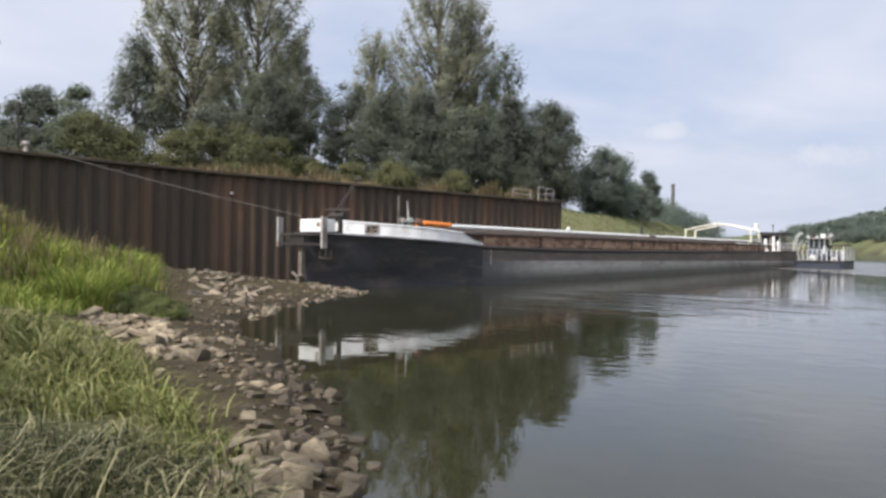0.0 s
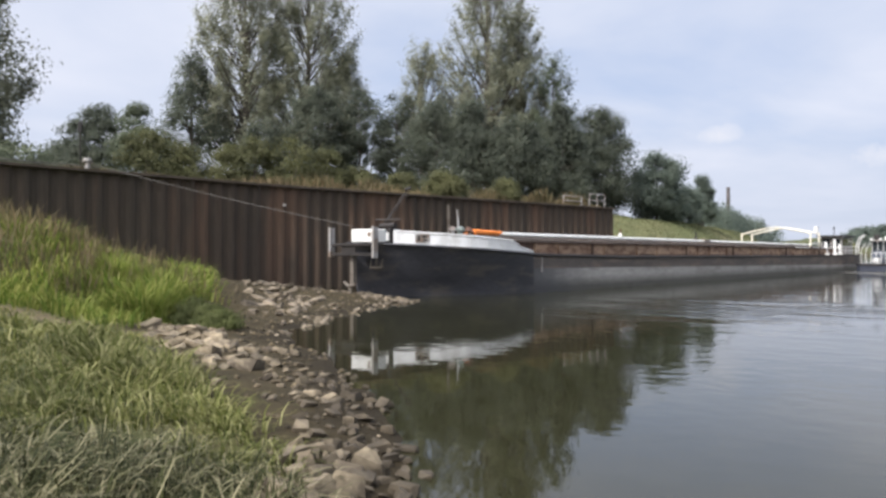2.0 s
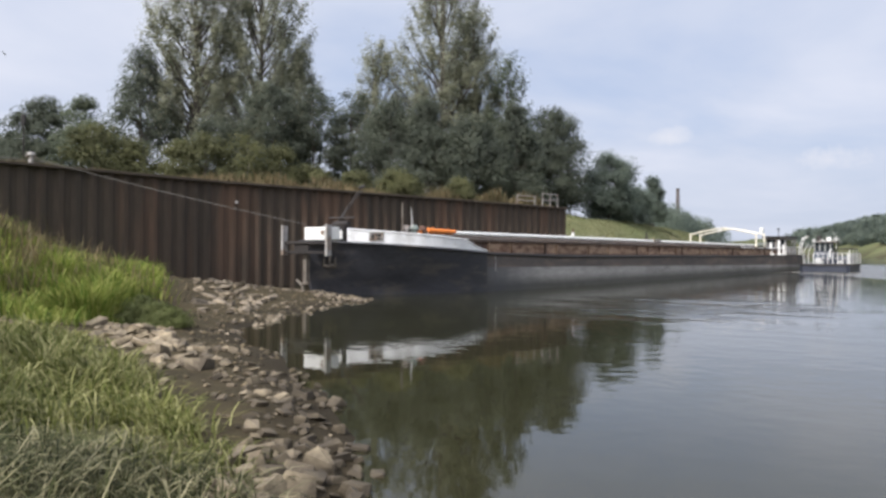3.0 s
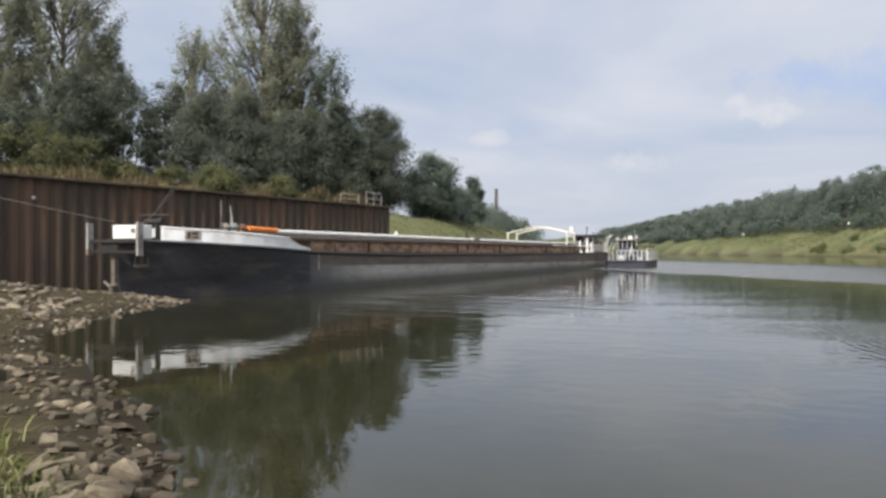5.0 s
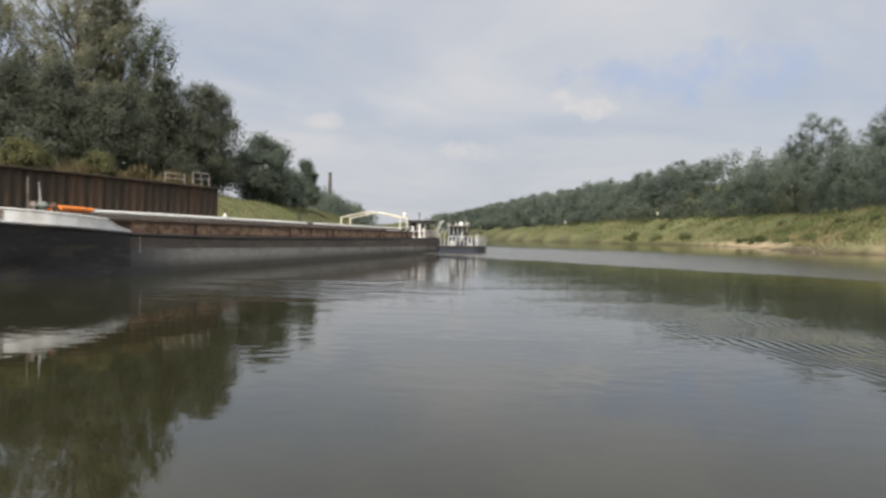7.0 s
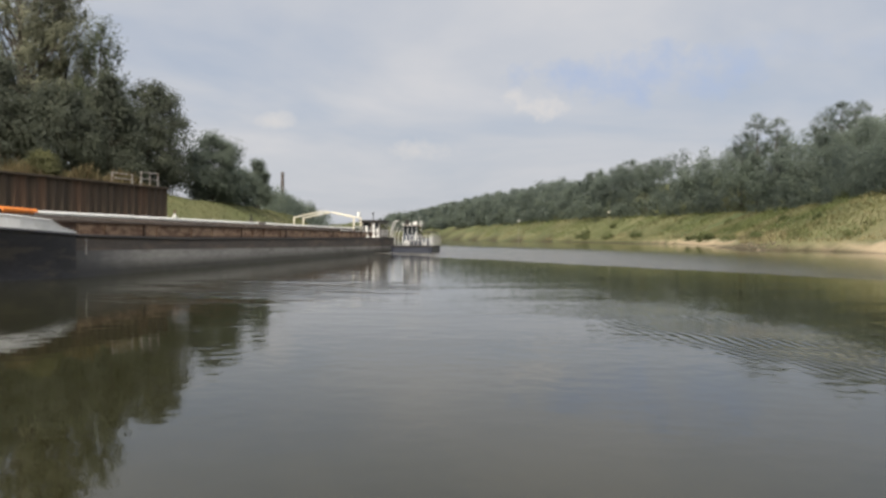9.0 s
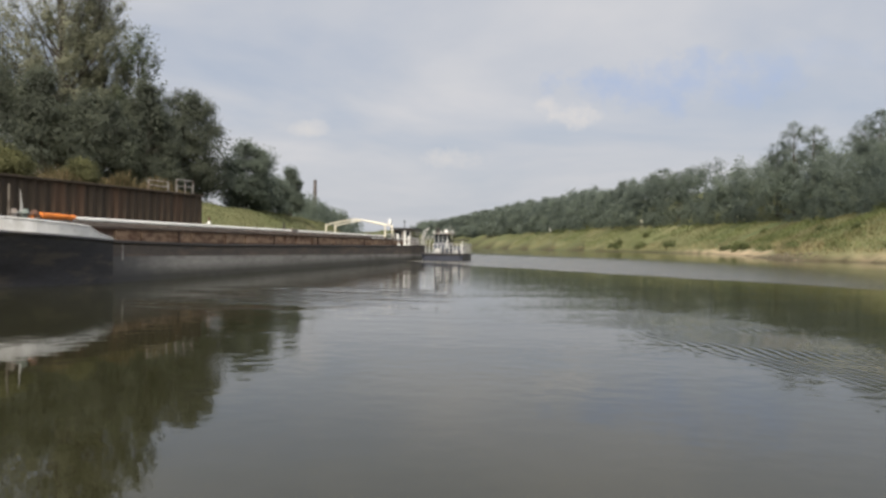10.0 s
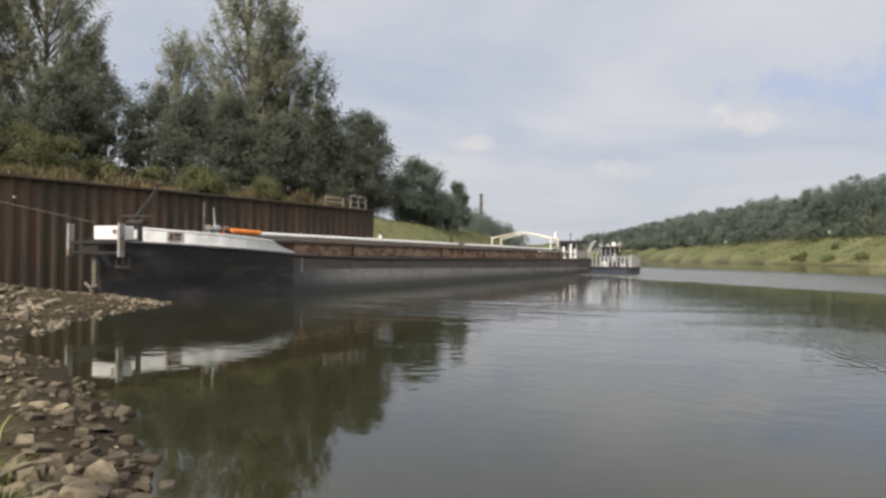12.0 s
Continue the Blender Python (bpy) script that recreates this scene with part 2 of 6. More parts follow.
M_BARK = material("grey_bark", (0.13, 0.115, 0.095), (0.08, 0.07, 0.06), 2.0, 0.9, 0.0, 0.5, 14.0, streak=(1, 1, 0.2))
M_WORN = material("bare_weathered_steel", (0.17, 0.15, 0.125), (0.11, 0.095, 0.08), 2.0, 0.75, 0.0, 0.3, 16.0, stain=(0.07, 0.05, 0.038), stain_scale=3.0)
M_YELLOW = material("pale_yellow_board", (0.80, 0.77, 0.62), (0.72, 0.69, 0.55), 2.0, 0.6, 0.0, 0.0, 10.0)

# leaf colours of poplar, alder and broadleaf are lifted towards grey to carry haze
F_POPLAR = foliage("poplar_leaves", (0.222, 0.234, 0.178), (0.264, 0.276, 0.212), (0.316, 0.322, 0.250), 0.60)
F_DARK = foliage("alder_leaves", (0.112, 0.130, 0.108), (0.129, 0.147, 0.121), (0.148, 0.164, 0.132), 0.58)
F_WILLOW = foliage("willow_leaves", (0.098, 0.104, 0.052), (0.128, 0.134, 0.068), (0.162, 0.164, 0.09), 0.5)
F_MID = foliage("broad_leaves", (0.122, 0.146, 0.108), (0.142, 0.166, 0.122), (0.165, 0.186, 0.136), 0.55)
# distant leaves: aerial haze is put into this paler, bluer colour
F_HAZED = foliage("haze_paled_leaves", (0.172, 0.208, 0.184), (0.177, 0.213, 0.187), (0.183, 0.219, 0.190), 0.68, 0.05)
F_GRASS = foliage("reed_grass", (0.014, 0.018, 0.007), (0.056, 0.062, 0.026), (0.30, 0.28, 0.185), 0.32, 0.6)
F_MOUND = foliage("meadow_grass", (0.080, 0.135, 0.020), (0.172, 0.222, 0.044), (0.34, 0.335, 0.115), 0.42, 0.7)
F_BANK = foliage("tall_bank_grass", (0.050, 0.064, 0.016), (0.145, 0.160, 0.050), (0.37, 0.36, 0.19), 0.42, 0.6)
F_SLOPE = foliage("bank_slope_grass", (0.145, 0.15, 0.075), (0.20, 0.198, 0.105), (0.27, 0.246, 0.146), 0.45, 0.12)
F_WEEDS = foliage("bank_weeds", (0.115, 0.142, 0.060), (0.152, 0.178, 0.078), (0.195, 0.212, 0.104), 0.45, 0.12)
F_SCRUB = foliage("scrub_leaves", (0.115, 0.142, 0.068), (0.142, 0.166, 0.080), (0.172, 0.19, 0.096), 0.55, 0.1)
F_STRAW = foliage("shore_reed_straw", (0.19, 0.17, 0.095), (0.27, 0.24, 0.14), (0.36, 0.32, 0.20), 0.4, 0.1)
F_LAWN = foliage("mown_bank_grass", (0.128, 0.142, 0.076), (0.155, 0.166, 0.090), (0.19, 0.194, 0.110), 0.42, 0.08)
F_LOW = foliage("low_weed_leaves", (0.075, 0.092, 0.034), (0.105, 0.124, 0.048), (0.155, 0.168, 0.078), 0.4, 0.6)
F_DRY = foliage("dry_grass", (0.088, 0.084, 0.044), (0.145, 0.122, 0.068), (0.235, 0.182, 0.112), 0.35, 0.25)


def ground_material():
    m = bpy.data.materials.new("river_bank_ground")
    m.use_nodes = True
    t = m.node_tree
    b = t.nodes["Principled BSDF"]
    pos = t.nodes.new("ShaderNodeNewGeometry").outputs["Position"]

    def noise_tex(s, d=6.0, r=0.6):
        n = nd(t, "ShaderNodeTexNoise", Scale=s, Detail=d, Roughness=r)
        t.links.new(pos, n.inputs["Vector"])
        return n.outputs["Fac"]

    def attr(name):
        a = t.nodes.new("ShaderNodeAttribute")
        a.attribute_name = name
        return a.outputs["Fac"]

    mud = ramp(t, noise_tex(1.3), [(0.3, (0.027, 0.021, 0.010)), (0.55, (0.046, 0.036, 0.0175)), (0.75, (0.076, 0.060, 0.031))])
    mud = mixc(t, 0.5, mud, ramp(t, noise_tex(22.0), [(0.3, (0.2, 0.2, 0.2)), (0.7, (0.85, 0.85, 0.85))]), "OVERLAY")
    turf = ramp(t, noise_tex(0.35), [(0.3, (0.040, 0.048, 0.018)), (0.55, (0.072, 0.078, 0.032)), (0.75, (0.125, 0.108, 0.058))])
    turf = mixc(t, 0.55, turf, ramp(t, noise_tex(5.0), [(0.3, (0.2, 0.2, 0.2)), (0.7, (0.8, 0.8, 0.75))]), "OVERLAY")
    meadow = ramp(t, noise_tex(0.05, 4.0), [(0.35, (0.088, 0.106, 0.044)), (0.5, (0.125, 0.136, 0.062)), (0.65, (0.172, 0.162, 0.084))])
    meadow = mixc(t, 0.4, meadow, ramp(t, noise_tex(0.7), [(0.3, (0.25, 0.25, 0.25)), (0.7, (0.75, 0.75, 0.72))]), "OVERLAY")
    sand = ramp(t, noise_tex(0.8), [(0.3, (0.36, 0.285, 0.185)), (0.7, (0.48, 0.385, 0.26))])
    col = mixc(t, attr("turf"), mud, turf)
    col = mixc(t, attr("meadow"), col, meadow)
    col = mixc(t, attr("sand"), col, sand)
    col = mixc(t, attr("wet"), col, mixc(t, 1.0, col, (0.46, 0.43, 0.38), "MULTIPLY"))
    t.links.new(col, b.inputs["Base Color"])
    b.inputs["Roughness"].default_value = 0.9
    b.inputs["Specular IOR Level"].default_value = 0.22
    bp = nd(t, "ShaderNodeBump", Strength=0.7, Distance=0.06)
    t.links.new(noise_tex(9.0), bp.inputs["Height"])
    t.links.new(bp.outputs[0], b.inputs["Normal"])
    return m


def water_material():
    m = bpy.data.materials.new("murky_river_water")
    m.use_nodes = True
    t = m.node_tree
    b = t.nodes["Principled BSDF"]
    pos = t.nodes.new("ShaderNodeNewGeometry").outputs["Position"]
    b.inputs["IOR"].default_value = 1.333
    sp = t.nodes.new("ShaderNodeSeparateXYZ")
    t.links.new(pos, sp.inputs[0])

    def noise_at(scale, stretch, det=4.0, rgh=0.5):
        mp = t.nodes.new("ShaderNodeMapping")
        mp.inputs["Scale"].default_value = stretch
        t.links.new(pos, mp.inputs["Vector"])
        n = nd(t, "ShaderNodeTexNoise", Scale=scale, Detail=det, Roughness=rgh)
        t.links.new(mp.outputs[0], n.inputs["Vector"])
        return n.outputs["Fac"]

    def math_node(op, a, c):
        n = t.nodes.new("ShaderNodeMath")
        n.operation = op
        for sock, v in ((n.inputs[0], a), (n.inputs[1], c)):
            if isinstance(v, bpy.types.NodeSocket):
                t.links.new(v, sock)
            else:
                sock.default_value = v
        return n.outputs[0]

    # the current breaks the surface beyond a line that runs out from the moored boats
    edge = math_node("ADD", math_node("MULTIPLY", sp.outputs["X"], 0.82), math_node("MULTIPLY", sp.outputs["Y"], 0.57))
    edge = math_node("ADD", edge, math_node("MULTIPLY", noise_at(0.16, (1, 1, 1), 4.0, 0.6), 5.0))
    riffle = ramp(t, math_node("MULTIPLY", edge, 0.01), [(0.380, (0, 0, 0)), (0.410, (1, 1, 1)), (0.72, (0.9, 0.9, 0.9)), (1.0, (0.2, 0.2, 0.2))])
    riffle = math_node("MULTIPLY", riffle, ramp(t, math_node("MULTIPLY", sp.outputs["X"], 0.01), [(0.06, (1, 1, 1)), (0.24, (0.4, 0.4, 0.4))]))
    # the river is brown and murky; sky reflected in the riffle is painted paler
    t.links.new(mixc(t, riffle, (0.0225, 0.0222, 0.0105), (0.095, 0.090, 0.076)), b.inputs["Base Color"])
    patches = ramp(t, noise_at(0.17, (0.55, 1.0, 1), 3.0), [(0.52, (0, 0, 0)), (0.64, (1, 1, 1))])
    broken = ramp(t, math_node("MULTIPLY", sp.outputs["Y"], 0.01), [(0.125, (0.0, 0.0, 0.0)), (0.19, (0.15, 0.15, 0.15)), (0.32, (0.17, 0.17, 0.17)), (0.70, (0.2, 0.2, 0.2))])
    streaks = math_node("MULTIPLY", patches, ramp(t, math_node("MULTIPLY", sp.outputs["Y"], 0.01), [(0.05, (0.10, 0.10, 0.10)), (0.2, (0.34, 0.34, 0.34))]))
    # cat's paws off the barge's side, in the open water
    open_water = math_node("ADD", sp.outputs["X"], math_node("MULTIPLY", sp.outputs["Y"], 0.45))
    open_water = math_node("ADD", open_water, math_node("MULTIPLY", noise_at(0.25, (0.5, 1, 1), 3.0), 3.0))
    paws = ramp(t, math_node("MULTIPLY", open_water, 0.1), [(0.02, (0, 0, 0)), (0.13, (1, 1, 1))])
    paws = math_node("MULTIPLY", paws, ramp(t, math_node("MULTIPLY", sp.outputs["Y"], 0.01), [(0.08, (0.03, 0.03, 0.03)), (0.14, (0.40, 0.40, 0.40)), (0.3, (0.34, 0.34, 0.34)), (0.6, (0.18, 0.18, 0.18))]))
    paws = math_node("MULTIPLY", paws, ramp(t, noise_at(0.3, (0.35, 1.0, 1), 4.0), [(0.36, (0.25, 0.25, 0.25)), (0.6, (1, 1, 1))]))
    ruffle = math_node("MAXIMUM", math_node("MAXIMUM", streaks, math_node("MAXIMUM", broken, paws)), math_node("MULTIPLY", riffle, 1.0))
    rolls = math_node("MULTIPLY", noise_at(0.9, (0.42, 1.0, 1), 4.0, 0.6), math_node("MULTIPLY", math_node("MULTIPLY", paws, ramp(t, math_node("MULTIPLY", sp.outputs["Y"], 0.01), [(0.11, (0.1, 0.1, 0.1)), (0.2, (1, 1, 1))])), 0.036))
    small = noise_at(2.2, (1, 1, 1), 3.0)
    swell = noise_at(0.55, (1, 1, 1), 3.0)
    height = math_node("ADD", math_node("MULTIPLY", small, math_node("ADD", math_node("MULTIPLY", ruffle, 0.024), 0.0016)), math_node("MULTIPLY", swell, 0.0022))
    height = math_node("ADD", height, rolls)
    # eddies off the barge's quarter, in long broken streaks
    ex = math_node("MULTIPLY", math_node("ADD", sp.outputs["X"], 11.0), 0.13)
    ey = math_node("MULTIPLY", math_node("SUBTRACT", sp.outputs["Y"], 29.5), 0.115)
    eddy = ramp(t, math_node("ADD", math_node("MULTIPLY", ex, ex), math_node("MULTIPLY", ey, ey)), [(0.0, (1, 1, 1)), (0.9, (0, 0, 0))])
    eddy = math_node("MULTIPLY", eddy, ramp(t, noise_at(0.45, (0.4, 1.0, 1), 3.0), [(0.42, (0, 0, 0)), (0.58, (1, 1, 1))]))
    height = math_node("ADD", height, math_node("MULTIPLY", math_node("MULTIPLY", noise_at(1.1, (0.3, 1.0, 1), 3.0, 0.6), eddy), 0.10))
    # a fan of wake ripples that runs in towards the bank
    ac = math_node("ADD", math_node("MULTIPLY", sp.outputs["X"], 0.969), math_node("MULTIPLY", sp.outputs["Y"], 0.249))
    al = math_node("ADD", math_node("MULTIPLY", sp.outputs["X"], -0.249), math_node("MULTIPLY", sp.outputs["Y"], 0.969))
    wob = math_node("MULTIPLY", noise_at(0.22, (1, 1, 1), 1.5), 1.6)
    ac = math_node("ADD", ac, wob)
    ma = math_node("MULTIPLY", math_node("SUBTRACT", ac, 9.0), 0.37)
    ml = math_node("MULTIPLY", math_node("SUBTRACT", al, 17.5), 0.13)
    fall = math_node("ADD", math_node("MULTIPLY", ma, ma), math_node("MULTIPLY", ml, ml))
    fan = ramp(t, fall, [(0.0, (1, 1, 1)), (1.0, (0, 0, 0))])
    wave = math_node("SINE", math_node("MULTIPLY", ac, 26.0), 0.0)
    height = math_node("ADD", height, math_node("MULTIPLY", math_node("MULTIPLY", wave, fan), 0.0054))
    near_fan = ramp(t, math_node("MULTIPLY", fall, 0.4), [(0.0, (1, 1, 1)), (1.0, (0, 0, 0))])
    height = math_node("ADD", height, math_node("MULTIPLY", math_node("MULTIPLY", small, near_fan), 0.0045))
    bp = nd(t, "ShaderNodeBump", Strength=1.0, Distance=1.0)
    t.links.new(height, bp.inputs["Height"])
    t.links.new(bp.outputs[0], b.inputs["Normal"])
    rough = math_node("ADD", math_node("MULTIPLY", riffle, 0.24), 0.018)
    t.links.new(rough, b.inputs["Roughness"])
    return m


M_GROUND, M_WATER = ground_material(), water_material()


# ---------------------------------------------------------------- mesh helpers
def box(bm, lo, hi, bevel=0.0):
    lo, hi = Vector(lo), Vector(hi)
    r = bmesh.ops.create_cube(bm, size=1.0, matrix=Matrix.LocRotScale((lo + hi) / 2, None, hi - lo))
    if bevel:
        edges = list({e for v in r["verts"] for e in v.link_edges})
        bmesh.ops.bevel(bm, geom=edges, offset=bevel, segments=2, affect="EDGES", profile=0.6)
    return bm


def tube(bm, pts, r, seg=8, r2=None):
    """A round bar along the points, tapering from r to r2, with closed ends."""
    pts = [Vector(p) for p in pts]
    r2 = r if r2 is None else r2
    rings = []
    for i, p in enumerate(pts):
        d = (pts[min(i + 1, len(pts) - 1)] - pts[max(i - 1, 0)]).normalized()
        a = d.cross(Vector((0.31, 0.17, 0.93)))
        if a.length < 1e-3:
            a = d.cross(Vector((1, 0, 0)))
        a.normalize()
        b = d.cross(a)
        rr = r + (r2 - r) * i / (len(pts) - 1)
        rings.append([bm.verts.new(p + rr * (math.cos(k * math.tau / seg) * a + math.sin(k * math.tau / seg) * b)) for k in range(seg)])
    for u, v in zip(rings, rings[1:]):
        for k in range(seg):
            bm.faces.new((u[k], u[(k + 1) % seg], v[(k + 1) % seg], v[k]))
    bm.faces.new(rings[0][::-1])
    bm.faces.new(rings[-1])
    return bm


def bmnew():
    return bmesh.new()


ROOT = {}


def thing(name, place, label, category, group="", kind=""):
    ob = new(name)
    ob.location = place
    ob.empty_display_size = 0.2
    ROOT[ob] = Vector(place)
    return tagged(ob, label, category, group, kind)


def part(name, bm, mat, parent, label=""):
    """Links a bmesh, given in world places, as one mesh under a thing or a part."""
    base = ROOT[parent]
    bmesh.ops.translate(bm, verts=bm.verts, vec=-base)
    bmesh.ops.recalc_face_normals(bm, faces=bm.faces)
    me = bpy.data.meshes.new(name)
    bm.to_mesh(me)
    bm.free()
    for m in (mat if isinstance(mat, (list, tuple)) else [mat]):
        me.materials.append(m)
    ob = new(name, me)
    ob.parent = parent
    ROOT[ob] = base
    if label:
        ob["label"] = label
    return ob


def mesh_from(name, verts, faces_n, idx, mat):
    """A mesh from numpy arrays: verts (n,3), idx flat corner indices, faces_n corners a face."""
    me = bpy.data.meshes.new(name)
    nf = len(idx) // faces_n
    me.vertices.add(len(verts))
    me.vertices.foreach_set("co", np.asarray(verts, np.float32).ravel())
    me.loops.add(len(idx))
    me.loops.foreach_set("vertex_index", np.asarray(idx, np.int32).ravel())
    me.polygons.add(nf)
    me.polygons.foreach_set("loop_start", np.arange(0, nf * faces_n, faces_n, dtype=np.int32))
    me.materials.append(mat)
    me.update(calc_edges=True)
    return me


def smooth(ob):
    ob.data.polygons.foreach_set("use_smooth", [True] * len(ob.data.polygons))
    return ob


# ---------------------------------------------------------------- plan of the river
LEFT_SHORE = np.array([(300, -420), (60, -60), (20, -9), (6, -0.6), (1.2, 1.6), (-1.5, 2.6), (-3.4, 3.9), (-4.4, 4.95), (-5.8, 6.4), (-7.8, 8.1), (-9, 8.7),
                       (-9.9, 9.5), (-11.8, 10.9), (-13.4, 11.5), (-16.1, 13.4), (-18.7, 17.4), (-21.2, 22.6), (-22.8, 26.4), (-25, 27.2), (-31, 28.2), (-37.6, 32),
                       (-33.2, 63.8), (-31.6, 67), (-31, 85), (-31.6, 105), (-43, 165), (-80, 260), (-150, 400), (-300, 640), (-800, 1300), (-2400, 3000)])
RIGHT_SHORE = np.array([(420, -420), (150, -130), (82, 0), (56, 70), (50, 108), (49, 128), (47, 144), (42, 153), (38.5, 160), (38.5, 178), (45, 215), (49, 262), (48, 318),
                        (36.6, 348), (21, 399), (-4, 440), (-45, 558), (-85, 695), (-170, 930), (-440, 1560), (-1300, 3300)])
FAR_START = float(np.hypot(*(RIGHT_SHORE[1:4] - RIGHT_SHORE[:3]).T).sum())
QUAY = np.array([(-38.2, -60), (-37.4, 4), (-36.9, 29.5), (-32.2, 63.5)])
QUAY_TOP = 6.1


def shore_distance(poly, x, y):
    best = np.full(x.shape, 1e9)
    for (ax, ay), (bx, by) in zip(poly[:-1], poly[1:]):
        dx, dy = bx - ax, by - ay
        s = np.clip(((x - ax) * dx + (y - ay) * dy) / (dx * dx + dy * dy), 0, 1)
        best = np.minimum(best, np.hypot(x - ax - s * dx, y - ay - s * dy))
    return best


def inside(poly, x, y):
    res = np.zeros(x.shape, bool)
    n = len(poly)
    for i in range(n):
        (ax, ay), (bx, by) = poly[i], poly[(i + 1) % n]
        if ay == by:
            continue
        c = ((ay > y) != (by > y)) & (x < (bx - ax) * (y - ay) / (by - ay) + ax)
        res ^= c
    return res


LEFT_LAND = np.vstack([LEFT_SHORE, [(-4000, 4000), (-4000, -4000), (300, -4000)]])
RIGHT_LAND = np.vstack([RIGHT_SHORE, [(4000, 4200), (4000, -4000), (420, -4000)]])


def sstep(a, b, v):
    v = np.clip((v - a) / (b - a), 0, 1)
    return v * v * (3 - 2 * v)


def wavy(x, y, f, k=0.0):
    return (np.sin(x * f * 1.3 + 1.7 * np.sin(y * f * 0.9 + k) + k) + np.sin(y * f * 1.1 + 1.3 * np.sin(x * f * 0.7 + 2 * k))) / 2


def land(x, y):
    """Height, and the signed distances (land positive) to both shores."""
    x, y = np.asarray(x, float), np.asarray(y, float)
    dl = shore_distance(LEFT_SHORE, x, y) * np.where(inside(LEFT_LAND, x, y), 1, -1)
    dr = shore_distance(RIGHT_SHORE, x, y) * np.where(inside(RIGHT_LAND, x, y), 1, -1)
    quay_x = np.interp(y, QUAY[:, 1], QUAY[:, 0])
    dl = dl + 0.10 * wavy(x, y, 2.9) * (np.abs(dl) < 30) * (y < 62)
    beach = 0.10 * np.clip(dl, 0, 1) + 0.60 * sstep(0.2, 6.5, dl) + 0.25 * sstep(4, 14, dl) + 0.04 * wavy(x, y, 1.1) * sstep(0.3, 2, dl)
    mound = 1.75 * np.exp(-((x + 26.5) ** 2 / 30 + (y - 8.2) ** 2 / 42)) + 2.2 * np.exp(-((x + 36) ** 2 / 60 + (y - 8) ** 2 / 90))
    low = np.minimum(beach + mound * sstep(2.5, 9, dl), 5.5)
    flat = QUAY_TOP - 0.12 + 0.9 * sstep(3, 25, quay_x - x) + 0.1 * wavy(x, y, 0.3)
    slope = 6.6 * sstep(0, 12.5, dl) + 0.6 * sstep(12, 40, dl) + 0.15 * wavy(x, y, 0.35) * sstep(1, 5, dl)
    south = np.where(x < quay_x - 0.75, flat, low)
    zl = np.where(y < 63.3, south, slope + (flat - slope) * sstep(0, 7, -32.6 - x) * (1 - sstep(63.3, 74, y)))
    rise = np.interp(y, [60, 160, 300, 450, 700], [1.2, 1.3, 1.4, 1.55, 1.6])
    zr = 0.12 * np.clip(dr, 0, 1) + 1.5 * sstep(0, 4.5, dr) + rise * (3.1 * sstep(3, 17, dr) + 4.6 * sstep(11, 32, dr) + 16.0 * sstep(32, 110, dr)) + 0.3 * wavy(x, y, 0.16) * sstep(1, 12, dr)
    off = np.minimum(-dl, -dr)
    bed = -0.12 * np.clip(off, 0, 1) - 2.4 * sstep(0.8, 12, off)
    return np.where(dl > 0, zl, np.where(dr > 0, zr, bed)), dl, dr


def grass_edge(x, y):
    """Metres inland from where the grass begins."""
    dl = shore_distance(LEFT_SHORE, x, y) * np.where(inside(LEFT_LAND, x, y), 1, -1)
    e = dl - np.interp(y, [2.6, 3.2, 4.7, 6.3, 8.2, 12.0], [0.34, 0.52, 1.25, 2.35, 3.4, 4.2])
    # beyond the track the meadow ends along a line up to the quay
    east = (-x) * 0.565 - y * 0.825 - 0.2
    return np.where(y > 9.3, np.minimum(e, east), e) + 0.3 * wavy(x, y, 1.7)


def axis(lo, hi, step, far_lo, far_hi):
    mid = list(np.arange(lo, hi + 1e-6, step))
    out, s = [], step
    v = hi
    while v < far_hi:
        s *= 1.13
        v += s
        out.append(v)
    back, s = [], step
    v = lo
    while v > far_lo:
        s *= 1.13
        v -= s
        back.append(v)
    return np.array(back[::-1] + mid + out)


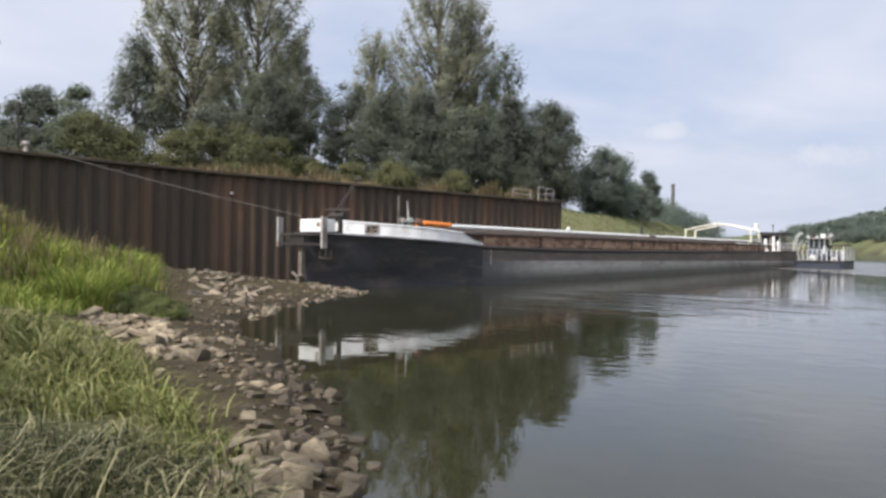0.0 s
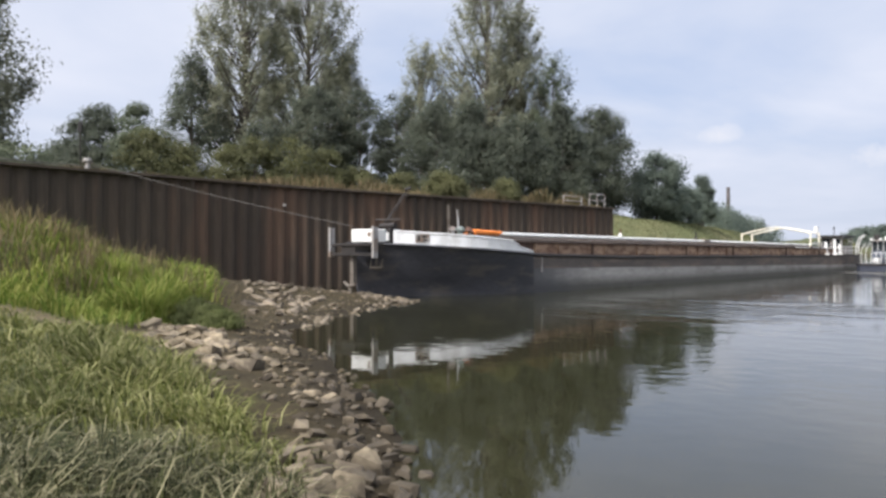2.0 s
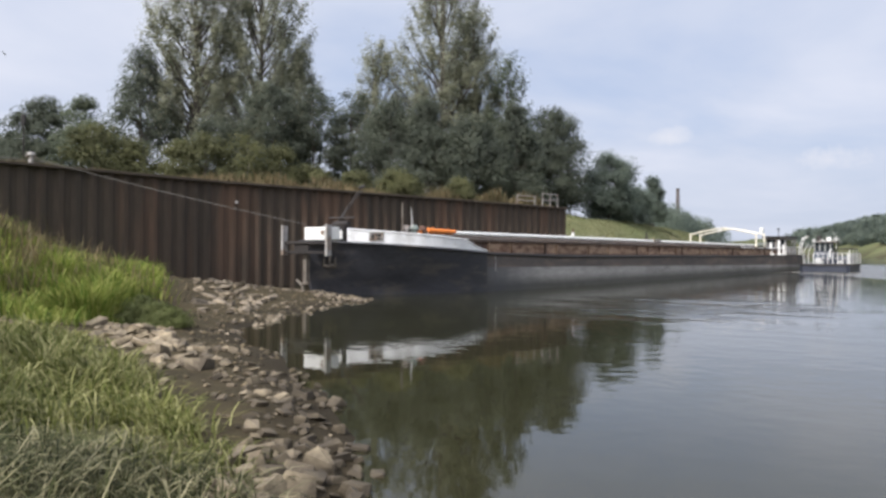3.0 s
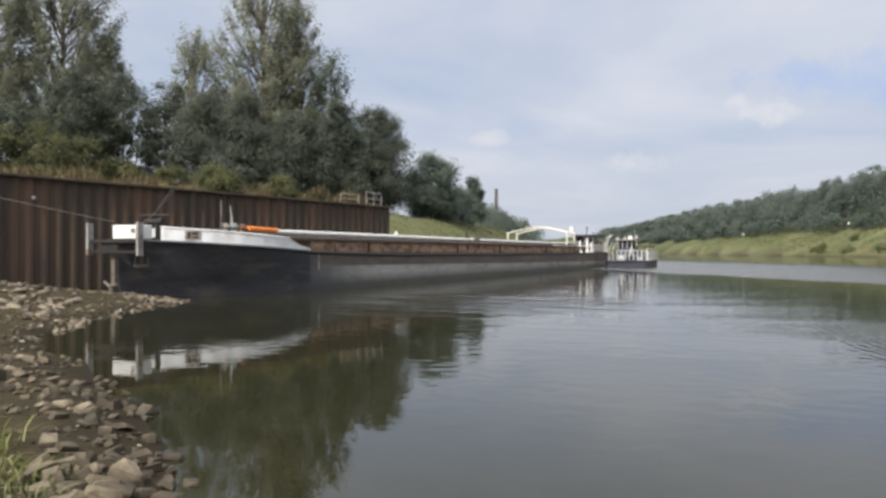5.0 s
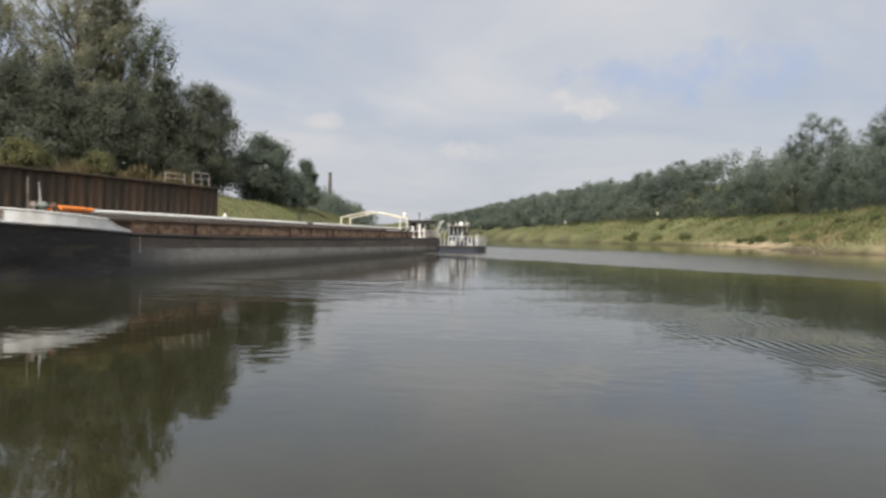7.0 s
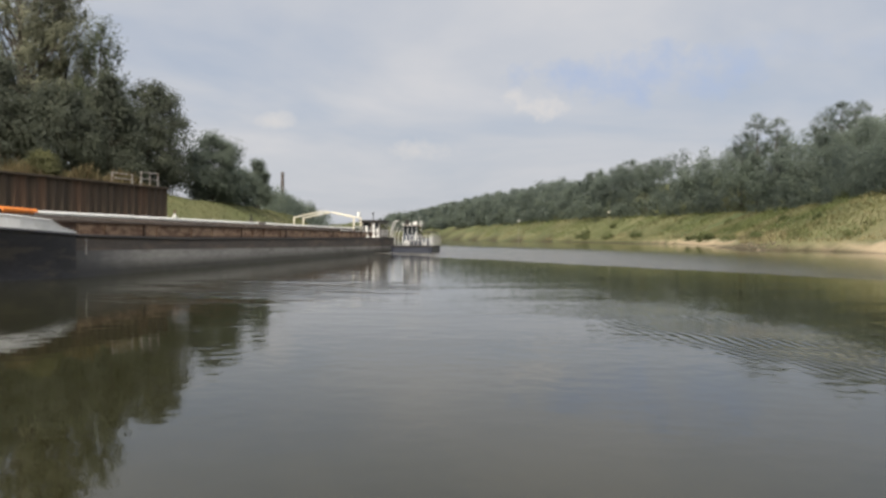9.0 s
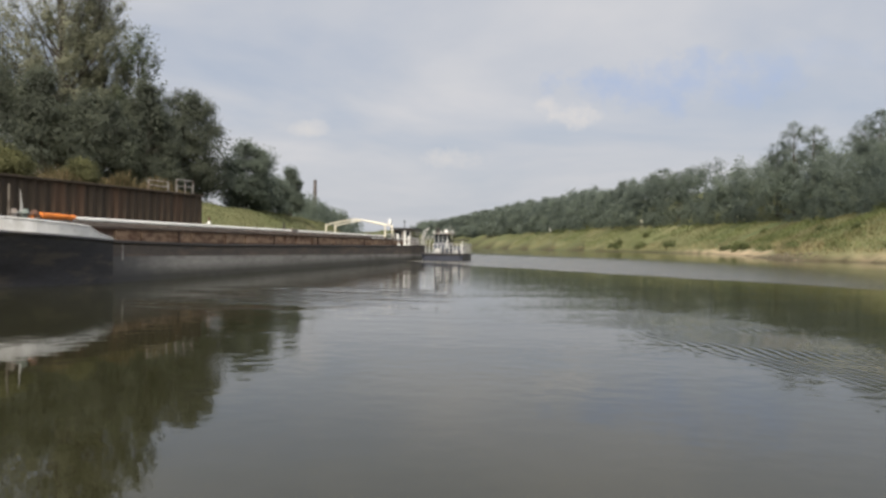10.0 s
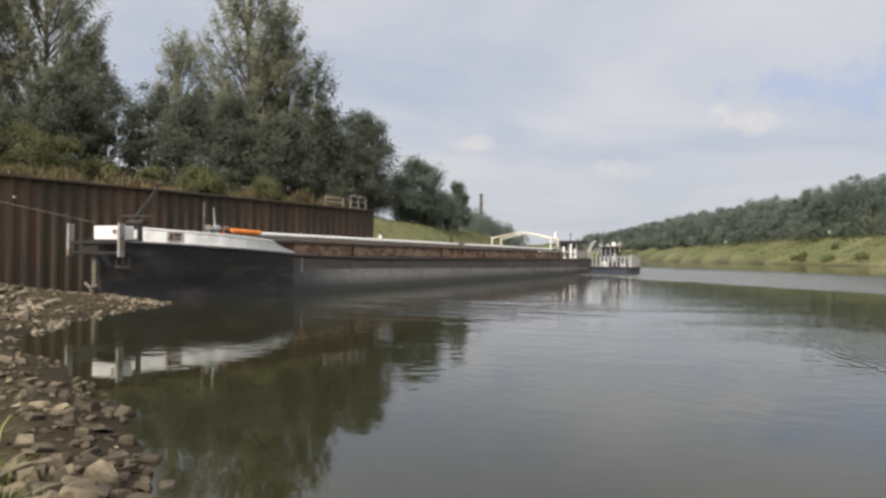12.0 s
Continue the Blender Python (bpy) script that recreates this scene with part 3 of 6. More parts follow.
def build_ground():
    xs, ys = axis(-42, 4, 0.3, -3600, 3600), axis(-4, 70, 0.36, -3600, 3800)
    # even spacing over the far bank, where the slopes show
    xs = np.unique(np.concatenate([xs[xs <= 4], np.arange(5, 130, 2.5), xs[xs > 130]]))
    ys = np.unique(np.concatenate([ys[ys <= 70], np.arange(71, 420, 3.5), ys[ys > 420]]))
    gx, gy = np.meshgrid(xs, ys)
    z, dl, dr = land(gx, gy)
    ny, nx = gx.shape
    verts = np.stack([gx, gy, z], -1).reshape(-1, 3)
    i = np.arange(ny * nx).reshape(ny, nx)
    quads = np.stack([i[:-1, :-1], i[:-1, 1:], i[1:, 1:], i[1:, :-1]], -1).reshape(-1)
    me = mesh_from("ground", verts, 4, quads, M_GROUND)
    near_grass = sstep(0.0, 0.9, grass_edge(gx, gy))
    track = np.exp(-(shore_distance(np.array([(-30, 2.5), (-13, 9.0)]), gx, gy) / 0.65) ** 2)
    turf = np.where(dl > 0, np.where(gy < 63.3, np.clip(near_grass - track, 0, 1), sstep(0.5, 2, dl)), sstep(2.0, 6.0, dr + 1.5 * wavy(gx, gy, 0.12)))
    sandy = np.where(dr > 0, sstep(0.2, 1.0, dr) * (1 - sstep(3.4, 4.6, dr + 1.2 * wavy(gx, gy, 0.3) - 1.6 * np.exp(-((gy - 108) / 30.0) ** 4))) * np.clip(np.exp(-((gy - 275) / 62.0) ** 4) + np.exp(-((gy - 112) / 34.0) ** 4) + 0.08 * (1 - sstep(300, 340, gy)), 0, 1), 0)
    sandy = np.where((dl > 0) & (gy < 20), 0.24 * track * (gx < -12.5), sandy)
    wet = np.where(dl > -3, 1 - sstep(0.25, 1.15, dl + 0.25 * wavy(gx, gy, 2.3)), 0)
    meadow = np.where(dr > 0, sstep(0.9, 2.6, dr + 0.4 * wavy(gx, gy, 0.12)) * (1 - 0.75 * sstep(30, 42, dr)), np.where((dl > 0) & (gy > 63.3), sstep(0.8, 2.5, dl), 0))
    for name, val in (("turf", turf), ("meadow", meadow), ("sand", sandy), ("wet", wet)):
        a = me.attributes.new(name, "FLOAT", "POINT")
        a.data.foreach_set("value", np.asarray(val, np.float32).ravel())
    ob = new("ground", me)
    smooth(ob)
    tagged(ob, "muddy river bank rising to grassy slopes and meadow", "ground", kind="structure")


build_ground()
bm = bmnew()
v = [bm.verts.new(p) for p in ((-3500, -3500, 0), (3500, -3500, 0), (3500, 3700, 0), (-3500, 3700, 0))]
bm.faces.new(v)
me = bpy.data.meshes.new("water")
bm.to_mesh(me)
bm.free()
me.materials.append(M_WATER)
tagged(new("water", me), "calm murky river mirroring trees and sky", "river", kind="structure")


# ---------------------------------------------------------------- quay wall of sheet piles
def build_quay():
    wall = thing("quay_wall", (QUAY[2][0], QUAY[2][1], 0), "rust-brown steel sheet pile quay wall", "quay wall", kind="structure")
    pitch, depth, t = 0.86, 0.125, 0.03
    prof = [(0.0, 0.0), (0.12, 0.0), (0.36, -depth), (0.64, -depth), (0.88, 0.0), (1.0, 0.0)]
    bm = bmnew()
    rows = []
    for z in (-1.6, QUAY_TOP - 0.1):
        front = [bm.verts.new((u, -v, z)) for u, v in prof]
        back = [bm.verts.new((u, -v + t, z)) for u, v in prof]
        rows.append((front, back))
    (f0, b0), (f1, b1) = rows
    for k in range(len(prof) - 1):
        bm.faces.new((f0[k], f0[k + 1], f1[k + 1], f1[k]))
        bm.faces.new((b0[k + 1], b0[k], b1[k], b1[k + 1]))
        bm.faces.new((f1[k], f1[k + 1], b1[k + 1], b1[k]))
    bm.faces.new((f0[0], f1[0], b1[0], b0[0]))
    bm.faces.new((f0[-1], b0[-1], b1[-1], f1[-1]))
    me = bpy.data.meshes.new("sheet_pile")
    bm.to_mesh(me)
    bm.free()
    me.materials.append(M_PILE)
    legs = list(zip(QUAY[1:-1], QUAY[2:])) + [(QUAY[3], np.array((-46.2, 66.5)))]
    for a, b in legs:
        d = b - a
        n = int(round(np.hypot(*d) / pitch))
        ang = math.atan2(d[1], d[0])
        for k in range(n):
            p = a + d * k / n
            ob = new("sheet_pile", me)
            ob.parent = wall
            # the troughs open towards the river
            ob.matrix_basis = pose(p[0] - wall.location.x, p[1] - wall.location.y, 0, 0, 0, math.degrees(ang)) @ Matrix.Diagonal((np.hypot(*d) / n, 1, 1, 1))
        bm = bmnew()
        L = float(np.hypot(*d))
        box(bm, (0, -0.18, QUAY_TOP - 0.11), (L, 1.0, QUAY_TOP + 0.03), 0.02)
        bmesh.ops.transform(bm, matrix=pose(a[0], a[1], 0, 0, 0, math.degrees(ang)), verts=bm.verts)
        part("cap_beam", bm, M_CAP, wall, "dark steel capping beam")
    return wall


build_quay()


# ---------------------------------------------------------------- barge
BX = -26.4          # centre line of the barge, which lies along y
Y0, Y1 = 25.6, 107.0


def deck_half(y):
    return float(np.interp(y, [25.7, 26.0, 27.0, 28.0, 29.0, 30.0, 31.5, 33.5, 114.0, 115.4, 116.0], [0.12, 0.35, 1.27, 2.25, 3.0, 3.55, 3.97, 4.1, 4.1, 3.8, 3.0]))


def wl_half(y):
    return float(np.interp(y, [25.7, 26.4, 28.9, 32.0, 35.0, 112.0, 114.5, 116.0], [0.05, 0.22, 1.6, 3.3, 4.1, 4.1, 3.6, 2.4]))


def deck_z(y):
    return float(np.interp(y, [25.7, 27.0, 30.0, 35.0, 45.0, 95.0, 107.0], [2.60, 2.54, 2.36, 2.1, 1.95, 1.95, 2.05]))


def build_hull(barge):
    ys = [25.7, 25.85, 26.2, 26.8, 27.6, 28.6, 29.8, 31.2, 33.0, 35.0] + [35.0 + 0.5] + list(np.arange(38, 99, 4.0)) + [99, 101, 103, 107.0, 110.0, 114.0, 114.8, 115.5, 116.0]
    bm = bmnew()
    secs = []
    for y in ys:
        wd, ww, zd = deck_half(y), wl_half(y), deck_z(y)
        bow = max(0.0, 1 - (y - 25.7) / 5)
        row = []
        boot = float(np.interp(y, [35.0, 110.0], [1.3, 0.78]))
        for z, k in ((-0.5, 0.0), (0.0, 0.0), (boot / 2, 0.22), (boot, 0.55), (zd - 0.22, 0.93), (zd, 1.0)):
            w = ww + (wd - ww) * k
            yy = y + 0.6 * bow * (1 - max(z, 0) / zd)
            row.append((w, yy, z))
        secs.append([bm.verts.new((BX + w, yy, z)) for w, yy, z in row] + [bm.verts.new((BX - w, yy, z)) for w, yy, z in row[::-1]])
    n = len(secs[0])
    for a, b in zip(secs, secs[1:]):
        for k in range(n):
            k2 = (k + 1) % n
            f = bm.faces.new((a[k], b[k], b[k2], a[k2]))
            zc = f.calc_center_median()
            f.material_index = 1 if (k in (0, 1, 2, 8, 9, 10)) and zc.y > 35.2 else 2 if k == 5 else 3 if zc.y > 35.2 else 0
    bm.faces.new(secs[0][::-1])
    bm.faces.new(secs[-1])
    hull = part("hull", bm, [M_HULL, M_GREY, M_RUST, M_SIDE], barge, "black bow and topsides, grey lower plating")
    smooth(hull)
    hull.data.set_sharp_from_angle(angle=radians(32))
    # rubbing strake along the deck edge
    for s in (1, -1):
        bm = bmnew()
        tube(bm, [(BX + s * (deck_half(y) + 0.03), y, deck_z(y) - 0.10) for y in (35, 38, 45, 60, 80, 113)], 0.085, 6)
        part("rubbing_strake", bm, M_DARK, hull, "scuffed dark steel rubbing strake")
    # a vertical weld plate where the bow section meets the midship
    bm = bmnew()
    box(bm, (BX + 4.09, 35.75, 1.1), (BX + 4.12, 35.87, 1.95), 0.01)
    part("joint_plate", bm, M_POST, hull)
    return hull


def ribbon(bm, outline, z0, z1, thick):
    """A plate that stands on the outline (x, y), from z0(y) to z1(y)."""
    rings = []
    for i, (x, y) in enumerate(outline):
        a, b = outline[max(i - 1, 0)], outline[min(i + 1, len(outline) - 1)]
        d = Vector((b[0] - a[0], b[1] - a[1])).normalized()
        nrm = Vector((d.y, -d.x)) * thick
        rings.append([bm.verts.new(p) for p in ((x, y, z0(y)), (x, y, z1(y)), (x - nrm.x, y - nrm.y, z1(y)), (x - nrm.x, y - nrm.y, z0(y)))])
    for a, b in zip(rings, rings[1:]):
        for k in range(4):
            bm.faces.new((a[k], b[k], b[(k + 1) % 4], a[(k + 1) % 4]))
    bm.faces.new(rings[0][::-1])
    bm.faces.new(rings[-1])


def build_barge():
    barge = thing("barge", (BX, 66, 0), "long black and grey river barge with white bow bulwark", "barge")
    hull = build_hull(barge)
    # white bulwark round the bow, sloping down to the deck
    top = lambda y: float(np.interp(y, [25.7, 27, 28, 30, 31.5, 33.1, 33.8, 35.0], [3.16, 3.13, 3.03, 2.90, 2.80, 2.69, 2.38, deck_z(35.0) + 0.05]))
    for s in (1, -1):
        ys = ([27.15, 27.4, 27.8, 28.3] if s > 0 else []) + [28.9, 29.5, 30.2, 31.2, 32.2, 33.1, 33.5, 33.9, 34.4, 35.0]
        bm = bmnew()
        ribbon(bm, [(BX + s * (deck_half(y) + 0.01), y) for y in ys], lambda y: deck_z(y) - 0.02, top, 0.07 * s)
        bul = part("bulwark", bm, M_WHITE, barge, "worn white bulwark with bare grey patches")
        bm = bmnew()
        tube(bm, [(BX + s * (deck_half(y) + 0.0), y, top(y) + 0.01) for y in ys], 0.045, 6)
        part("bulwark_rail", bm, M_WHITE, bul)
        bm = bmnew()
        tube(bm, [(BX + s * (deck_half(y) + 0.05), y, deck_z(y) - 0.05) for y in [25.75, 26.3, 27.0, 28.0, 28.6] + ys[-10:]], 0.07, 6)
        part("bow_strake", bm, M_HULL, bul, "black strake under the bulwark")
        # marking panel: plain bars on a dark plate
        y = 28.12 if s > 0 else 30.0
        ang = math.degrees(math.atan2(deck_half(y + 0.3) - deck_half(y - 0.3), 0.6))
        place = pose(BX + s * (deck_half(y) + 0.03), y, 2.78, 0, 0, -ang * s)
        for name, lo, hi, mat in (("marking_plate", (-0.01, -0.34, -0.20), (0.012, 0.34, 0.20), M_POST), ("marking_bar", (0.008, -0.24, -0.14), (0.02, -0.10, 0.14), M_DARK),
                                  ("marking_bar", (0.008, -0.04, 0.0), (0.02, 0.22, 0.14), M_DARK), ("marking_bar", (0.008, 0.02, -0.15), (0.02, 0.24, -0.06), M_DARK)):
            bm = bmnew()
            box(bm, lo, hi)
            if s < 0:
                bmesh.ops.scale(bm, vec=(-1, 1, 1), verts=bm.verts)
            bmesh.ops.transform(bm, matrix=place, verts=bm.verts)
            part(name, bm, mat, bul)
    # small white fairlead plate and a bitt between the bulwark and the bow box
    bm = bmnew()
    ribbon(bm, [(BX + deck_half(y) + 0.02, y) for y in (26.55, 26.75, 26.98)], lambda y: 2.66, lambda y: 3.05, 0.05)
    part("fairlead_plate", bm, M_BRIGHT, barge, "white fairlead plate")
    bm = bmnew()
    box(bm, (BX + 1.12, 27.0, 2.4), (BX + 1.32, 27.16, 3.1), 0.03)
    part("bitt", bm, M_DARK, barge, "dark steel mooring bitt")
    FX = BX + 0.45
    # white box on the bow with a round hawse hole
    bm = bmnew()
    box(bm, (FX - 0.05, 25.42, 2.58), (FX + 1.42, 26.17, 3.16), 0.04)
    bow_box = part("bow_box", bm, M_BRIGHT, barge, "bright white steel box on the bow")
    bm = bmnew()
    tube(bm, [(FX + 1.1, 25.44, 2.92), (FX + 1.1, 25.39, 2.92)], 0.11, 14)
    part("hawse_hole", bm, M_POST, bow_box, "grey ring of a hawse hole")
    # push posts with their frame
    for x, lo in ((FX - 1.15, 1.9), (FX + 1.62, 1.86)):
        bm = bmnew()
        box(bm, (x - 0.04, 25.14, lo), (x + 0.05, 25.40, 3.24), 0.02)
        box(bm, (x - 0.055, 25.08, lo), (x + 0.065, 25.14, 3.26), 0.015)
        part("push_post", bm, M_POST, barge, "weathered grey steel push post")
    for z in (2.46, 2.02):
        bm = bmnew()
        box(bm, (FX - 1.1, 25.20, z - 0.06), (FX + 1.6, 25.36, z + 0.06), 0.02)
        part("push_frame_beam", bm, M_DARK, barge, "dark cross beam of the push frame")
    for x in (FX - 0.5, FX + 0.6):
        bm = bmnew()
        box(bm, (x - 0.07, 25.32, 2.36), (x + 0.07, 26.0, 2.5), 0.02)
        part("frame_arm", bm, M_DARK, barge)
    bm = bmnew()
    box(bm, (FX - 0.55, 25.28, 2.09), (FX + 0.35, 25.32, 2.39))
    part("frame_plate", bm, M_DARK, barge)
    # stem post down to the stones with an anchor chain and anchor
    bm = bmnew()
    box(bm, (FX - 0.20, 25.47, 0.55), (FX + 0.02, 25.72, 1.98), 0.03)
    part("stem_post", bm, M_WORN, barge, "weathered steel stem post")
    bm = bmnew()
    tube(bm, [(FX - 0.5, 25.42, 0.75), (FX - 0.15, 25.37, 0.55), (FX + 0.25, 25.42, 0.66)], 0.07, 7)
    tube(bm, [(FX - 0.12, 25.42, 0.62), (FX - 0.14, 25.42, 0.2)], 0.09, 7)
    part("anchor", bm, M_WORN, barge, "rusty grey stockless anchor")
    # stockless anchor housed against the bow cheek
    ax, ay = BX + 1.02, 26.62
    bm = bmnew()
    tube(bm, [(ax - 0.28, ay + 0.1, 1.95), (ax - 0.20, ay + 0.02, 1.45)], 0.06, 7)
    tube(bm, [(ax - 0.44, ay - 0.10, 1.40), (ax + 0.02, ay + 0.16, 1.40)], 0.085, 7)
    for sx, sy in ((-0.44, -0.10), (0.02, 0.16)):
        tube(bm, [(ax + sx, ay + sy, 1.40), (ax + sx + 0.03, ay + sy - 0.04, 1.66), (ax + sx + 0.06, ay + sy - 0.02, 1.82)], 0.075, 6, 0.02)
    part("bow_anchor", bm, M_WORN, barge, "rust-brown stockless anchor at the bow")
    bm = bmnew()
    tube(bm, [(ax - 0.33, ay + 0.16, 1.95), (ax - 0.27, ay + 0.04, 1.93)], 0.15, 12)
    part("hawse_pipe", bm, M_DARK, barge)

    # low hatch coaming with stays and rust-stained plates
    x_in = 0.62
    for s in (1, -1):
        xo = BX + s * (4.1 - x_in)
        bm = bmnew()
        box(bm, (min(xo, xo - s * 0.06), 33.2, 1.9), (max(xo, xo - s * 0.06), 104.0, 2.66))
        coam = part("hatch_coaming", bm, M_RUST, barge, "rusty brown hatch coaming")
        bm = bmnew()
        lo, hi = sorted((xo + s * 0.14, xo - s * 0.10))
        box(bm, (lo, 33.2, 2.62), (hi, 104.05, 2.70), 0.025)
        part("coaming_rim", bm, M_STAY, coam, "dark rusted rim of the coaming")
        k = 0
        y = 36.0
        while y < 102:
            bm = bmnew()
            wdt = (0.10, 0.06, 0.14, 0.05, 0.08)[k % 5]
            lo, hi = sorted((xo + s * 0.004, xo + s * 0.12))
            box(bm, (lo, y, 1.93), (hi, y + wdt, 2.63))
            part("coaming_stay", bm, M_STAY if k % 4 == 2 else M_TAN, coam)
            step = (2.4, 3.9, 1.5, 4.6, 3.1, 5.2, 2.2)[k % 7]
            bm = bmnew()
            lo, hi = sorted((xo + s * 0.003, xo + s * 0.03))
            box(bm, (lo, y + wdt + 0.005, 2.03), (hi, y + step - 0.005, 2.615), 0.003)
            part("coaming_panel", bm, M_TAN, coam, "rust-stained tan plate")
            y += step
            k += 1
        bm = bmnew()
        lo, hi = sorted((xo + s * 0.15, xo + s * 0.02))
        box(bm, (lo, 85.0, 2.705), (hi, 104.0, 2.80), 0.02)
        part("runway_strip", bm, M_BRIGHT, coam, "white painted gantry runway at the after end")
        # hatch covers that rise to the ridge
        y = 33.4
        while y < 103.5:
            y2 = min(y + 6.9, 103.9)
            bm = bmnew()
            a, b = (xo - s * 0.02, 2.70), (BX + s * 0.12, 3.05)
            quad = [(a[0], a[1]), (b[0], b[1]), (b[0], b[1] + 0.05), (a[0], a[1] + 0.05)]
            rows = [[bm.verts.new((px, yy, pz)) for px, pz in quad] for yy in (y + 0.01, y2 - 0.01)]
            for q in range(4):
                bm.faces.new((rows[0][q], rows[0][(q + 1) % 4], rows[1][(q + 1) % 4], rows[1][q]))
            bm.faces.new(rows[0][::-1])
            bm.faces.new(rows[1])
            # seam bars across the cover
            for yy in (y + 0.06, (y + y2) / 2, y2 - 0.10):
                tube(bm, [(a[0], yy, a[1] + 0.05), (b[0], yy, b[1] + 0.05)], 0.035, 5)
            part("hatch_cover", bm, M_COVER, coam, "dark brown rusted hatch cover")
            y = y2
    # white ridge beam along the middle of the hold with upright pieces
    bm = bmnew()
    tube(bm, [(BX, 37.6, 3.18), (BX, 104.1, 3.18)], 0.135, 14)
    ridge = part("ridge_beam", bm, M_BRIGHT, barge, "white painted ridge beam over the hatches")
    for y, hgt, mats in ((53.2, 0.50, (M_BRIGHT, M_BROWN)), (67.7, 0.62, (M_DARK, M_DARK))):
        bm = bmnew()
        box(bm, (BX - 0.12, y - 0.16, 3.34), (BX + 0.12, y + 0.16, 3.45), 0.02)
        tube(bm, [(BX, y, 3.4), (BX, y, 3.36 + hgt * 0.55)], 0.10, 8, 0.06)
        part("stanchion", bm, mats[0], ridge)
        bm = bmnew()
        tube(bm, [(BX, y, 3.36 + hgt * 0.5), (BX, y, 3.36 + hgt)], 0.065, 8, 0.055)
        part("stanchion_head", bm, mats[1], ridge)
    # a sagging grey strap over the ridge
    bm = bmnew()
    box(bm, (BX - 0.16, 69.3, 3.10), (BX + 0.16, 70.9, 3.385), 0.03)
    part("strap", bm, M_POST, ridge, "grey sheet wrapped round the beam")
    for y in (33.2, 104.0):
        bm = bmnew()
        box(bm, (BX - 3.48, y - 0.03, 1.9), (BX + 3.48, y + 0.03, 2.68))
        part("coaming_end", bm, M_RUST, barge)
    bm = bmnew()
    box(bm, (BX - 3.4, 33.3, 2.0), (BX + 3.4, 103.9, 2.06))
    part("hold_floor", bm, M_RUST, barge)
    # orange tarpaulin wrapped round the fore end of the ridge
    bm = bmnew()
    pts = [(BX + 0.02 * math.sin(y * 5), y, 3.265 + 0.012 * math.sin(y * 9) - 0.01 * (y - 35)) for y in np.arange(35.2, 38.0, 0.22)]
    tube(bm, pts, 0.175, 9, 0.15)
    part("tarpaulin_roll", bm, M_ORANGE, barge, "orange tarpaulin rolled on the fore end of the ridge")
    bm = bmnew()
    box(bm, (BX - 0.1, 35.0, 2.6), (BX + 0.1, 35.2, 3.3), 0.03)
    part("ridge_post", bm, M_STAY, barge)
    x = BX + 2.9
    bm = bmnew()
    box(bm, (x - 0.1, 30.55, 2.4), (x + 0.14, 30.78, 3.1), 0.05)
    part("fender_block", bm, M_ORANGE, barge, "faded orange block")
    # deck gear of the forecastle
    bm = bmnew()
    tube(bm, [(x, 29.4, 2.3), (x, 29.4, 4.38)], 0.05, 8, 0.04)
    part("jack_staff", bm, M_WORN, barge, "rusty upright pole")
    bm = bmnew()
    tube(bm, [(x, 30.15, 3.25), (x, 30.15, 3.6), (x, 30.05, 4.2)], 0.07, 8, 0.012)
    part("signal_cone", bm, M_RAIL, barge, "narrow pale cone marker")
    for (yy, r, z1, mat) in ((29.7, 0.16, 3.36, M_POST), (30.3, 0.22, 3.38, M_GREEN), (31.0, 0.18, 3.36, M_BROWN)):
        bm = bmnew()
        tube(bm, [(x, yy, 2.3), (x, yy, z1 - 0.12)], r * 0.7, 10)
        tube(bm, [(x, yy, z1 - 0.20), (x, yy, z1 - 0.08), (x, yy, z1)], r * 1.15, 10, r * 0.6)
        part("deck_vent", bm, mat, barge)
    # anchor winch and its leaning derrick
    wy, wx = 28.5, BX - 0.2
    bm = bmnew()
    box(bm, (wx - 0.45, wy - 0.35, 2.5), (wx - 0.30, wy + 0.35, 3.3), 0.03)
    box(bm, (wx - 0.45, wy - 0.35, 2.42), (wx + 0.45, wy + 0.35, 2.56), 0.03)
    box(bm, (wx + 0.30, wy - 0.35, 2.5), (wx + 0.45, wy + 0.35, 3.3), 0.03)
    winch = part("winch", bm, M_DARK, barge, "dark steel anchor winch")
    bm = bmnew()
    tube(bm, [(wx - 0.5, wy, 3.40), (wx + 0.5, wy, 3.43)], 0.15, 12)
    part("drum", bm, M_DARK, winch)
    bm = bmnew()
    tube(bm, [(wx - 0.55, wy - 0.3, 3.72), (wx + 0.6, wy + 0.3, 3.74)], 0.035, 8)
    part("shaft", bm, M_DARK, winch)
    foot, head = Vector((wx - 0.55, wy + 0.1, 3.35)), Vector((wx + 0.6, wy + 0.8, 5.25))
    bm = bmnew()
    tube(bm, [foot, head], 0.042, 7, 0.035)
    tube(bm, [foot + Vector((0.38, 0.1, 0.4)), head + Vector((0.1, 0, -0.1))], 0.022, 6)
    for k in range(1, 6):
        a = foot.lerp(head, k / 6)
        b = (foot + Vector((0.38, 0.1, 0.4))).lerp(head, k / 6)
        tube(bm, [a, b], 0.02, 5)
    der = part("derrick", bm, M_DARK, barge, "leaning dark steel derrick")
    bm = bmnew()
    tube(bm, [head + Vector((-0.1, -0.1, -0.02)), head + Vector((0.14, 0.1, 0.06))], 0.08, 9)
    part("sheave", bm, M_DARK, der)

